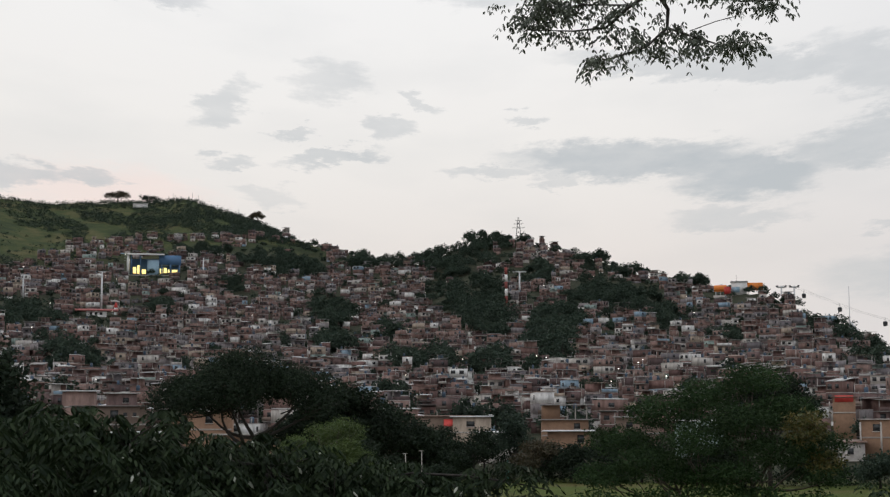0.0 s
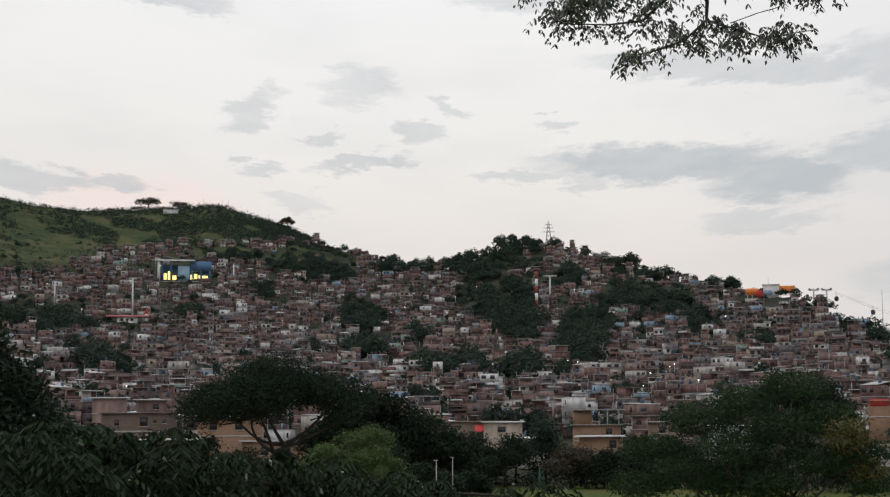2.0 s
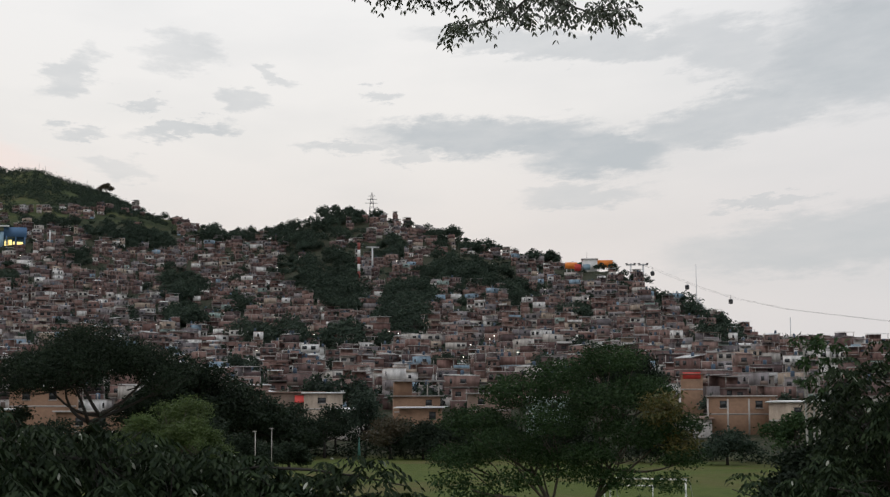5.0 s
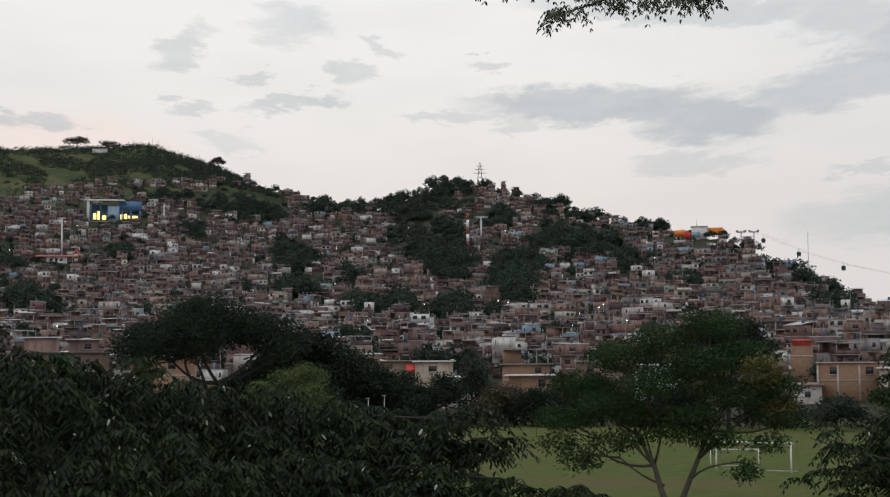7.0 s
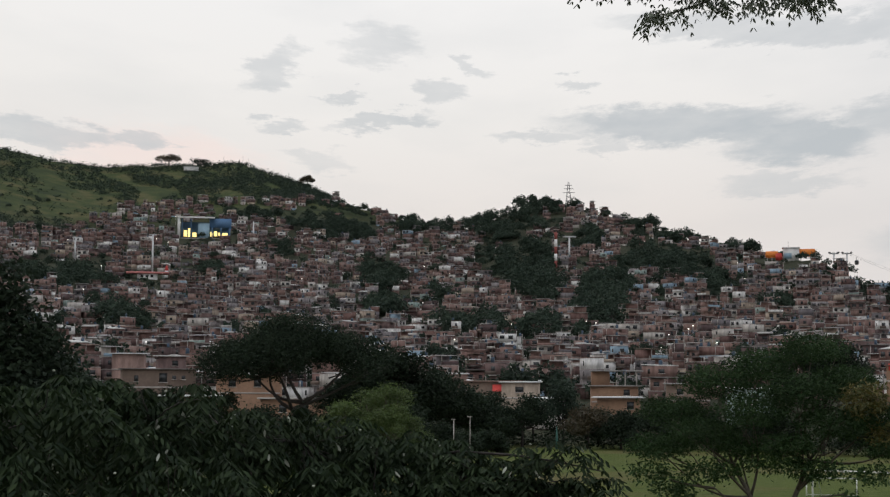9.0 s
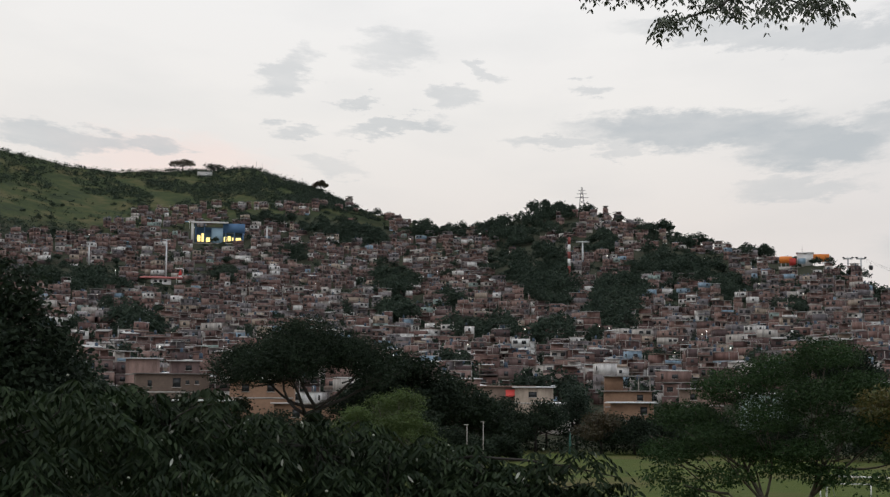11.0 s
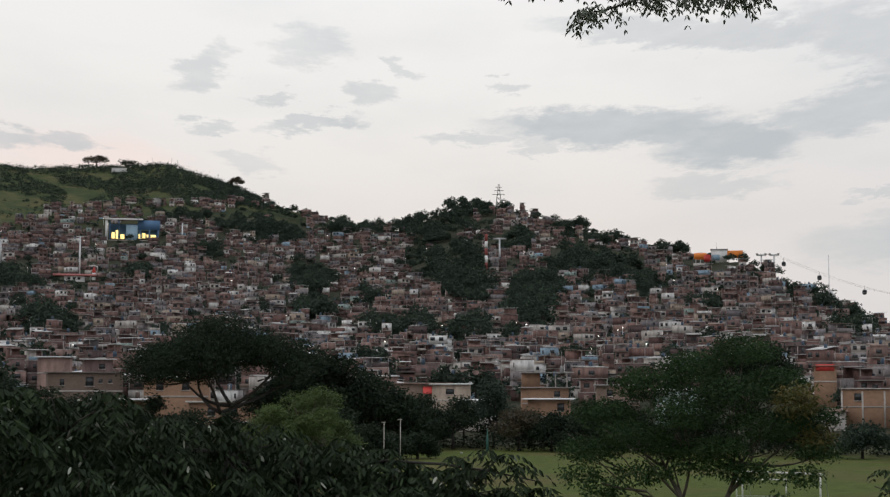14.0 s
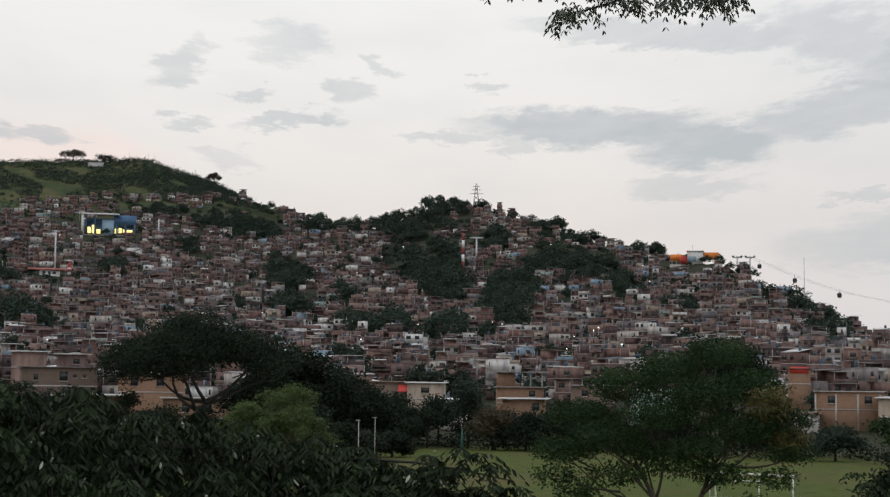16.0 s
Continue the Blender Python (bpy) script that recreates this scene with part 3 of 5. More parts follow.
    if rng.random() < 0.25:
        cx = rng.uniform(x0 + 0.8, x1 - 0.8)
        out.append(("water_tank", "tank", tube([(cx, dep * 0.6, z + 0.2), (cx, dep * 0.6, z + 1.4), (cx, dep * 0.6, z + 1.55)], [0.5, 0.48, 0.2], 8)))
    return out


rng_town = np.random.default_rng(11)
PLANS = []
for i in range(36):
    PLANS.append(house_plan(rng_town, rng_town.uniform(3.6, 6.8), rng_town.uniform(5, 9), [1, 2, 3, 2, 3, 2, 1, 2][i % 8], [0, 0, 1, 0, 2, 1, 0, 2, 0, 1][i % 10]))


def house_model(plan, m, label, group, name="house"):
    t = thing(name, m, label, "house", group)
    for pn, mk, sh in plan:
        part(pn, sh, mk, t)
    return t


# Dark groves between the houses: bearing, elevation, half width, half height (degrees).
GROVES = [
    (-30.0, 7.4, 3.0, 0.9), (-13.5, 12.3, 2.2, 0.75), (-11.0, 11.9, 2.0, 0.8), (-8.6, 8.6, 1.5, 1.0), (-8.3, 6.3, 1.8, 0.7), (-2.3, 4.8, 2.2, 0.75), (2.0, 9.4, 2.4, 1.9), (3.2, 7.8, 1.5, 1.1),
    (0.4, 12.7, 3.0, 1.1), (3.4, 14.0, 2.8, 0.5), (8.1, 7.7, 2.0, 1.3), (7.4, 6.0, 1.7, 1.0), (11.0, 9.9, 1.9, 1.0), (13.0, 9.3, 2.5, 1.1), (15.6, 8.0, 0.9, 1.0), (26.2, 7.1, 1.8, 0.45),
    (28.0, 5.9, 1.3, 0.4), (28.7, 4.0, 1.2, 0.6), (-4.3, 12.4, 1.3, 0.4), (-1.4, 12.4, 1.2, 0.35), (10.6, 12.5, 1.3, 0.4), (3.2, 4.5, 1.2, 0.7), (19.5, 6.2, 1.2, 0.35), (-20.5, 8.6, 0.9, 0.5),
    (6.4, 11.4, 1.5, 0.6), (-16.0, 10.3, 0.9, 0.5), (13.0, 11.6, 1.6, 0.35), (-25.8, 4.6, 1.6, 0.5), (17.5, 10.6, 1.4, 0.25), (-6.5, 12.4, 1.0, 0.4), (-18.0, 12.7, 2.0, 0.35), (-4.5, 7.2, 0.8, 0.5),
]
CLEAR = [(-21.0, 11.2, 2.1, 1.0), (20.7, 9.5, 2.4, 0.75), (-24.6, 7.75, 1.9, 0.6), (1.1, 3.6, 1.7, 1.0)]     # stations and their yards, and a block of white houses
HOUSES_END = [(-45, 9.6), (-34, 10.0), (-29, 11.0), (-25, 12.6), (-20, 13.4), (-14, 13.9), (-12, 13.9), (-8, 13.6), (60, 16.0)]


def inside(az, el, zones, grow_by=1.0):
    return any(((az - a) / (w_ * grow_by)) ** 2 + ((el - e) / (h_ * grow_by)) ** 2 < 1 for a, e, w_, h_ in zones)


def overgrown(az, el):
    """Patches where trees have the ground instead of houses, more of them towards the summit."""
    return noise.noise((az * 0.55, el * 1.1, 7.0)) > 0.42 - 0.22 * min(max((el - 6.0) / 6.0, 0), 1) * (1 if -14 < az < 16 else 0)


spots, thickets = [], []
r = 180.0
while r < 920:
    step = 5.0 if r < 285 else 5.9
    az = -44.0 + rng_town.uniform(0, 1.5)
    while az < 46:
        rr = r + rng_town.uniform(-7, 7)
        az += math.degrees(step / r) * rng_town.uniform(0.72, 1.4)
        if rr > float(far(az)) - 4:
            continue
        el = math.degrees(math.atan2(float(land(az, rr)) - EYE_Z, rr))
        if el > np.interp(az, [q[0] for q in HOUSES_END], [q[1] for q in HOUSES_END]) or inside(az, el, GROVES, 1.12) or inside(az, el + 0.2, CLEAR):
            continue
        if abs(az - 11.6 + (el - 2.6) * 0.6) < 0.45 and el < 4.3:      # the street that climbs between the houses
            continue
        if overgrown(az, el):
            if rng_town.random() < 0.75:
                thickets.append((az, rr))
            continue
        if rng_town.random() < 0.12:
            continue
        spots.append((az, rr))
    r += (8.2 if r < 285 else 10.5) + (r - 180) * 0.009
spots.sort(key=lambda s: s[1] + abs(s[0]) * 0.9)
near_n = 300
models = {}
HOUSE_LABELS = ["unplastered brown brick house with a sheet roof on the hillside", "small brick hillside house with dark windows and concrete slabs", "stacked brick house with raw concrete floor slabs"]
far_v, far_f, far_m, base = [], [], [], 0
FAR_MATS = ["wall_s", "roof_s", "slab_s", "pane_s", "door_s", "tank_s"]
for i, (az, rr) in enumerate(spots):
    pi = int(rng_town.integers(len(PLANS)))
    turn = float(rng_town.normal() * 14 + rng_town.choice([0, 8, 38, -36, -12]) + 14 * math.sin(az * 0.5 + rr * 0.02))
    m_ = stand(az, r=rr, turn=turn, sink=-float(rng_town.uniform(-0.6, 1.3))) @ Matrix.Diagonal((float(rng_town.uniform(0.8, 1.3)), 1.1, float(rng_town.uniform(0.95, 1.25)), 1)) @ Matrix.Scale(0.8 if rr < 285 else 0.95, 4)
    if i < near_n:
        if pi in models:
            copy_thing(models[pi], m_)
        else:
            models[pi] = house_model(PLANS[pi], m_, HOUSE_LABELS[pi % 3], "houses on the hillside")
            models[pi].scale = (1, 1, 1)
        continue
    mm = np.array(m_)
    for pn, mk, (v, f) in PLANS[pi]:
        if (pn in ("sill", "railing") and rr > 420) or (pn == "floor_slab" and rr > 650):
            continue
        far_v.append(v @ mm[:3, :3].T + mm[:3, 3])
        far_f += [tuple(j + base for j in q) for q in f]
        far_m += [FAR_MATS.index(mk + "_s")] * len(f)
        base += len(v)
tagged(new("hillside_houses", mesh_from("hillside_houses", np.concatenate(far_v), far_f, [M[k_] for k_ in FAR_MATS], far_m)), "dense rows of small unplastered brick houses climbing the hill", "houses", kind="stuff")


# ---- hillside trees ----
rng_tree = np.random.default_rng(5)
HILL_TREES = []
for i in range(5):
    h = [8.5, 10.0, 7.5, 11.5, 6.5][i]
    lobes = scatter_lobes(rng_tree, 6 + i, h * 0.42, h * 0.42, h * 0.42, h * 0.42, h * 0.24)
    HILL_TREES.append(grow("tree", stand(0.5 + i, r=172 - i, sink=0.2), rng_tree, ([(0, 0, -0.3), (0.1, 0, h * 0.25), (0, 0.1, h * 0.45)], [h * 0.035, h * 0.028, h * 0.02]), lobes, 78, 5, (0.38, 0.38, 0.3), (1.2, 0.72), 0.3, ("dark_bark", "leaf_hill"), "dark green leafy tree among the hillside houses", group="hillside trees", twigs=1))
# where they stand: bearing, distance, scale
stands = []
for a, e, w_, h_ in GROVES:
    for _ in range(int(7 + w_ * h_ * 19.0)):
        q, s = rng_tree.uniform(0, 2 * math.pi), math.sqrt(rng_tree.uniform(0, 1))
        az, el = a + w_ * s * math.cos(q), e - 0.4 + h_ * s * math.sin(q)
        el = min(el, float(ridge(az)) - 0.05)
        stands.append((az, ground_at(az, el), rng_tree.uniform(0.75, 1.45)))
for az, rr in thickets:
    stands.append((az, rr, rng_tree.uniform(0.5, 1.05)))
for _ in range(620):
    az, el = rng_tree.uniform(-33, 36), rng_tree.uniform(2, 13)
    if el < float(ridge(az)) - 0.3:
        stands.append((az, ground_at(az, el), rng_tree.uniform(0.35, 0.8)))
for az in np.arange(-12, 34, 0.45):         # along the skyline
    az = az + rng_tree.uniform(-0.3, 0.3)
    stands.append((az, float(far(az)) - rng_tree.uniform(1, 14), rng_tree.uniform(0.35, 0.95)))
for _ in range(110):                        # between the foot of the hill and the lower houses
    stands.append((rng_tree.uniform(-36, 40), rng_tree.uniform(168, 262), rng_tree.uniform(0.4, 0.85)))
stands.sort(key=lambda p: p[1])
WOOD = {}
tv, tf, tm, tb = [], [], [], 0
for i, (az, rr, sc) in enumerate(stands):
    k_ = int(rng_tree.integers(5))
    m_ = stand(float(az), r=float(rr), turn=float(rng_tree.uniform(0, 360)), sink=0.3) @ Matrix.Scale(float(sc), 4)
    if i < 260:
        copy_thing(HILL_TREES[k_], m_)
        continue
    if k_ not in WOOD:
        WOOD[k_] = []
        for ch in HILL_TREES[k_].children:
            co = np.empty(len(ch.data.vertices) * 3)
            ch.data.vertices.foreach_get("co", co)
            tri = [(p.vertices[0], p.vertices[j], p.vertices[j + 1]) for p in ch.data.polygons for j in range(1, len(p.vertices) - 1)]
            WOOD[k_].append((co.reshape(-1, 3), np.array(tri), 0 if ch.name.startswith("trunk") else 1))
    mm = np.array(m_)
    for v_, f_, mi in WOOD[k_]:
        if mi == 0 and rr > 450:
            continue
        tv.append(v_ @ mm[:3, :3].T + mm[:3, 3])
        tf.append(f_ + tb)
        tm.append(np.full(len(f_), mi))
        tb += len(v_)
tagged(new("hillside_woods", mesh_from("hillside_woods", np.concatenate(tv), np.concatenate(tf), [M["dark_bark"], M["leaf_hill"]], np.concatenate(tm))), "dark green trees scattered between the upper hillside houses", "trees", kind="stuff")

# bushes that fill the gaps between the houses
bush = leaves(rng_tree, clumped(rng_tree, [(0, 0, 0.9, 1.6, 1.6, 1.1), (1.3, 0.5, 1.4, 1.1, 1.1, 0.9), (-1.0, 0.3, 1.9, 1.2, 1.1, 1.2)], 17, 4, (0.4, 0.4, 0.3), 0.3), 1.4, 1.0, 0.3)
bv, bf, bb = [], [], 0
for _ in range(1900):
    az, el = rng_tree.uniform(-36, 40), rng_tree.uniform(1.9, 14)
    if el > float(ridge(az)) - 0.1 or el > np.interp(az, [q[0] for q in HOUSES_END], [q[1] for q in HOUSES_END]):
        continue
    rr = ground_at(az, el)
    p = at(float(az), 0, rr)
    t_ = rng_tree.uniform(0, 6.28)
    c_, s_ = math.cos(t_), math.sin(t_)
    rot = np.array(((c_, -s_, 0), (s_, c_, 0), (0, 0, 1))) * rng_tree.uniform(0.7, 1.6)
    bv.append(bush[0] @ rot.T + (p.x, p.y, float(land(az, rr)) - 0.2))
    bf.append(bush[1] + bb)
    bb += len(bush[0])
tagged(new("gap_bushes", mesh_from("gap_bushes", np.concatenate(bv), np.concatenate(bf), [M["leaf_hill"]])), "dark shrubs filling the gaps between hillside houses", "bushes", kind="stuff")

# scrub on the open hilltop
n = 8200
az = rng_tree.uniform(-50, -11.5, n)
lim = np.interp(az, [q[0] for q in HOUSES_END], [q[1] for q in HOUSES_END])
el = lim - 0.3 + (ridge(az) - lim + 0.3) * rng_tree.uniform(0, 1, n) ** 0.8
keep = np.array([noise.noise((a * 0.35, e * 0.9, 3.0)) > -0.16 or e > float(ridge(a)) - 0.5 for a, e in zip(az, el)])
keep &= ~((np.abs(az + 30.5) < 4.0) & (np.abs(el - 12.2) < 1.0) & (rng_tree.uniform(0, 1, n) < 0.85))
az, el = az[keep], el[keep]
cs = []
for a, e in zip(az, el):
    rr = ground_at(a, e)
    p = at(float(a), 0, rr)
    cs.append((p.x, p.y, float(land(a, rr)) + 0.6))
cs = np.array(cs)
per = 20
size = np.repeat(rng_tree.uniform(1.0, 3.4, len(cs)), per)[:, None]
pts = np.repeat(cs, per, 0) + rng_tree.normal(size=(len(cs) * per, 3)) * size * (0.75, 0.75, 0.5)
v, f = leaves(rng_tree, pts, 1.45, 1.0, 0.2)
tagged(new("hilltop_scrub", mesh_from("hilltop_scrub", v, f, [M["leaf_hill"]])), "low dark green scrub covering the open hilltop", "bushes", kind="stuff")

# lone trees on the skyline
def umbrella_tree(az, h, wide, label, mats=("bark", "leaf_dry")):
    lob = scatter_lobes(rng_tree, 10, wide, wide, h * 0.5, h * 0.5, wide * 0.3)
    return grow("umbrella_tree", stand(az, r=float(far(az)) - 2, sink=0.3) @ Matrix.Scale(1.6, 4), rng_tree, ([(0, 0, -0.3), (0.2, 0, h * 0.3), (0, 0, h * 0.42)], [0.5, 0.4, 0.33]), lob, 420, 6, (0.5, 0.5, 0.22), (0.75, 0.4), 0.1, mats, label, twigs=2)


umbrella_tree(-23.5, 7.6, 8.4, "wide umbrella-shaped tree with thin crown on the ridge")
umbrella_tree(-14.1, 6.4, 4.4, "small spreading tree alone on the ridge")
grow("round_tree", stand(-21.5, r=882, sink=0.3) @ Matrix.Scale(1.4, 4), rng_tree, ([(0, 0, -0.3), (0, 0, 1.5)], [0.4, 0.3]), scatter_lobes(rng_tree, 9, 7.5, 5, 4.0, 1.8, 2.6), 260, 5, (0.5, 0.5, 0.4), (0.8, 0.45), 0.2, ("dark_bark", "leaf_dark"), "broad dark round-topped tree on the ridge")
hut = thing("hilltop_building", stand(-22.0, r=868) @ Matrix.Scale(1.4, 4), "pale low building on the ridge among trees", "building")
part("wall", box(-6, 5, 0, 5, -3, 3.2), "white", hut)
part("roof", box(-6.5, 5.5, -0.6, 5.5, 3.204, 3.4, 0.8), "zinc", hut)


# ---- masts, towers and the cable car ----
def pole_thing(name, az, el0, el1, r0, mk, label, category, r=None, band=None):
    r = r or ground_at(az, el0)
    r0 *= 1.35
    h = r * (math.tan(radians(el1)) - math.tan(radians(el0)))
    z0 = EYE_Z + r * math.tan(radians(el0))
    t = thing(name, stand(az, r=r, z=z0), label, category)
    if band:
        n = 6
        for i in range(n):
            part("band", tube([(0, 0, h * i / n + (0 if i else -3)), (0, 0, h * (i + 1) / n - 0.004)], [r0, r0], 10), band[i % 2], t)
    else:
        part("shaft", tube([(0, 0, -3), (0, 0, h)], [r0, r0 * 0.7], 10), mk, t)
    return t, h


t, h = pole_thing("cable_car_tower", -24.4, 8.0, 10.8, 0.5, "steel", "tall pale steel cable-car tower above brick houses", "tower")
part("crossarm", box(-2.2, 2.2, -0.4, 0.4, h - 0.5, h + 0.1), "steel", t)
t, h = pole_thing("cable_car_tower", -29.1, 8.7, 10.2, 0.55, "steel", "slim pale cable-car tower among houses", "tower")
part("crossarm", box(-2.0, 2.0, -0.4, 0.4, h - 0.4, h + 0.1), "steel", t)
t, h = pole_thing("cable_car_tower", -17.8, 10.6, 12.2, 0.5, "steel", "slim pale post beside the lit station", "tower")
t, h = pole_thing("banded_tower", 4.3, 8.9, 12.0, 0.75, "white", "red and white banded tower on the wooded slope", "tower", band=("white", "band_red"))
t, h = pole_thing("cable_car_tower", 5.3, 9.9, 11.7, 0.6, "steel", "pale steel cable-car tower with a crossarm", "tower")
part("crossarm", box(-4.8, 4.8, -0.5, 0.5, h - 0.9, h + 0.1), "steel", t)
for sx in (-4.2, 4.2):
    part("sheave", box(sx - 0.5, sx + 0.5, -1.6, 1.6, h + 0.104, h + 0.6), "dark_steel", t)
t, h = pole_thing("radio_mast", 27.6, 6.0, 9.4, 0.22, "steel", "thin tall pale radio mast on the slope", "mast")
part("brace", tube([(0.2, 0, h * 0.33), (8.5, 0, -1.0)], [0.5, 0.5], 6), "steel", t)
for az, e0, e1, lean in ((23.5, 8.6, 9.75, 0.0), (24.3, 8.2, 9.7, 0.9)):
    t, h = pole_thing("cable_car_tower", az, e0, e1, 0.5, "steel", "pale steel cable-car tower with a wide crossarm on the ridge", "tower", r=553)
    part("crossarm", box(-3.2, 3.2, -0.5, 0.5, h - 1.1, h - 0.2), "steel", t)
    for sx in (-2.8, 2.8):
        part("sheave", box(sx - 0.7, sx + 0.7, -1.4, 1.4, h - 0.196, h + 0.35), "dark_steel", t)

pyl = thing("lattice_pylon", stand(5.25, r=694, sink=0.5) @ Matrix.Scale(2.2, 4), "grey steel lattice pylon on the hilltop", "pylon")
H = 10.5
for sx, sy in ((-1, -1), (1, -1), (1, 1), (-1, 1)):
    part("leg", tube([(sx * 1.3, sy * 1.3, 0), (sx * 0.15, sy * 0.15, H)], [0.14, 0.1], 5), "dark_steel", pyl)
for i, z in enumerate((1.5, 3.5, 5.5, 7.2)):
    k0 = 1.3 - 1.15 * z / H
    part("brace", tube([(-k0, -k0, z), (k0, -k0, z + 1.6)], [0.08, 0.08], 4), "dark_steel", pyl)
    part("brace", tube([(k0, -k0, z), (-k0, -k0, z + 1.6)], [0.08, 0.08], 4), "dark_steel", pyl)
for z, wd in ((6.2, 2.6), (7.8, 2.0), (9.2, 1.4)):
    part("crossarm", tube([(-wd, 0, z), (wd, 0, z)], [0.1, 0.1], 4), "dark_steel", pyl)

for az in (-19.9, -18.6, -18.2, -15.4):
    pole_thing("ridge_post", az, float(ridge(az)) - 0.2, float(ridge(az)) + 0.42, 0.12, "dark_steel", "thin dark antenna post on the ridge", "antenna", r=float(far(az)) - 3)
pole_thing("radio_mast", 33.0, 3.2, 5.6, 0.22, "steel", "thin lattice radio mast low on the slope", "mast", r=420)

# lit station on the upper slope
r = ground_at(-21, 10.9) - 4
st = thing("cable_car_station", stand(-21.0, r=r) @ Matrix.Scale(1.4, 4), "blue cable-car station with pale roof and yellow lights on", "station")
part("base_slab", box(-15, 15, -2, 10, -8, -0.1), "slab", st)
part("hall", box(-4.5, 2.0, 0.5, 9, -0.096, 8.6), "pale_blue", st)
part("side_hall", box(2.004, 14.5, 1.5, 9, 6.2, 11.6), "blue", st)
part("back_wall", box(-14, 13.5, 9.004, 9.6, -0.1, 10), "blue", st)
part("roof", box(-16.0, 5.0, -2.5, 10, 11.2, 12.1, 1.4), "white", st)
part("end_wall", box(-16.0, -14.6, -1.5, 9, -0.1, 11.15), "white", st)
for cx in (-13.5, -8.5, 3.5, 8.5, 13.5):
    part("column", tube([(cx, 0, -0.09), (cx, 0, 6.2 if cx > 2 else 11.15)], [0.35, 0.35], 8), "blue", st)
for x0, x1, z0, z1 in ((-12.6, -10.9, 0.8, 5.2), (-10.2, -9.0, 0.8, 6.4), (-7.6, -5.4, 1.0, 4.0), (2.6, 4.0, 1.6, 4.6), (4.8, 6.4, 2.2, 5.0), (7.2, 8.0, 2.6, 4.2), (9.4, 12.4, 2.6, 4.0)):
    part("lit_window", box(x0, x1, 8.6, 9.0, z0, z1), "warm_lamp", st, "yellow lit interior of the station")

# red platform roof and small red cone tower beside it
r = ground_at(-24.7, 7.8)
pf = thing("long_shed", stand(-24.7, r=r) @ Matrix.Scale(1.4, 4), "long pale building with a faded red roof edge", "shed")
part("wall", box(-4.5, 4.5, 0, 6, -4, 2.4), "white", pf)
for wx in (-3.0, -0.8, 1.4):
    part("window", box(wx, wx + 1.2, -0.03, 0.1, 0.8, 1.9), "pane", pf)
part("roof", box(-9.5, 9.5, -1.2, 7, 2.5, 3.3), "rose", pf)
tw = thing("red_topped_turret", stand(-23.5, el=8.0) @ Matrix.Scale(1.4, 4), "small pale turret with a red pointed top", "turret")
part("shaft", box(-0.8, 0.8, -0.8, 0.8, -3, 3.0), "white", tw)
part("cap", tube([(0, 0, 3.0), (0, 0, 4.3), (0, 0, 5.6)], [1.0, 0.7, 0.1], 8), "red", tw)

# upper station with orange tanks
r = ground_at(20.7, 9.35)
us = thing("upper_station", stand(20.75, r=r) @ Matrix.Scale(1.4, 4), "white and orange cable-car station on the ridge", "station")
part("footing", box(-12.5, 12.5, 0, 8, -7, 0), "slab", us)
part("hall", box(-3.6, 4.2, 0.2, 8, 0.004, 6.6), "white", us)
part("window_band", box(-3.2, 0.6, 0.12, 0.3, 1.2, 4.0), "pale_blue", us)
part("roof", box(-4.0, 4.6, -0.3, 8.3, 6.604, 6.9), "steel", us)
part("mast", tube([(-1.0, 3, 6.9), (-1.0, 3, 10.5)], [0.08, 0.05], 5), "dark_steel", us)
part("orange_wing", box(4.3, 12.0, 0.5, 7, 2.6, 6.0), "orange", us)
part("orange_wing", tube([(-12.2, 3, 3.6), (-11.9, 3, 3.6), (-6.2, 3, 3.6), (-5.9, 3, 3.6)], [1.1, 1.7, 1.7, 1.1], 14), "orange", us)
for cx in (-11.3, -9.0, -6.6, 5.0, 11.2):
    part("strut", tube([(cx, 2.5, 0), (cx, 2.5, 2.7)], [0.2, 0.2], 6), "steel", us)
part("red_drum", tube([(-5.6, -1.2, 0.4), (-5.6, -1.2, 3.6)], [1.7, 1.7], 12), "red", us)
part("red_drum_lid", tube([(-5.6, -1.2, 3.604), (-5.6, -1.2, 3.9)], [1.75, 1.2], 12), "red", us)

# cable and cabins
A0, B0 = at(23.5, 9.75, 553), at(24.3, 9.62, 553)
line = [B0, at(26.0, 8.75, 545), at(28, 7.75, 535), at(30, 6.95, 525), at(33, 6.05, 510), at(40, 4.6, 470), at(60, 2.9, 430)]
cable = thing("cable", Matrix.Identity(4), "thin dark cable-car rope sloping down from the ridge", "cable")
for side in (-1.5, 1.5):
    part("rope", tube([p + Vector((side, 0, 0.35)) for p in [A0] + line], [0.045] * 8, 4), "dark_steel", cable)


def cabin(p):
    t = thing("gondola", pose(p.x, p.y, p.z, 0, 0, 20) @ Matrix.Scale(1.3, 4), "small dark cable-car cabin hanging from the rope", "gondola", "cable-car cabins")
    part("hanger", tube([(0, 0, 0), (0, 0.2, -0.9), (0, 0, -1.8)], [0.09, 0.09, 0.09], 5), "dark_steel", t)
    part("body", tube([(0, 0, -1.8), (0, 0, -2.0), (0, 0, -2.9), (0, 0, -3.9), (0, 0, -4.15)], [0.5, 0.95, 1.1, 1.0, 0.55], 8), "dark_steel", t)
    part("window_band", tube([(0, 0, -2.15), (0, 0, -2.95)], [1.02, 1.13], 8), "pane", t)


cabin(at(29.5, 7.25, 527) + Vector((1.5, 0, 0)))
cabin(at(26.9, 8.35, 540) + Vector((1.5, 0, 0)))
cabin(at(24.75, 9.4, 551) + Vector((1.5, 0, 0)))


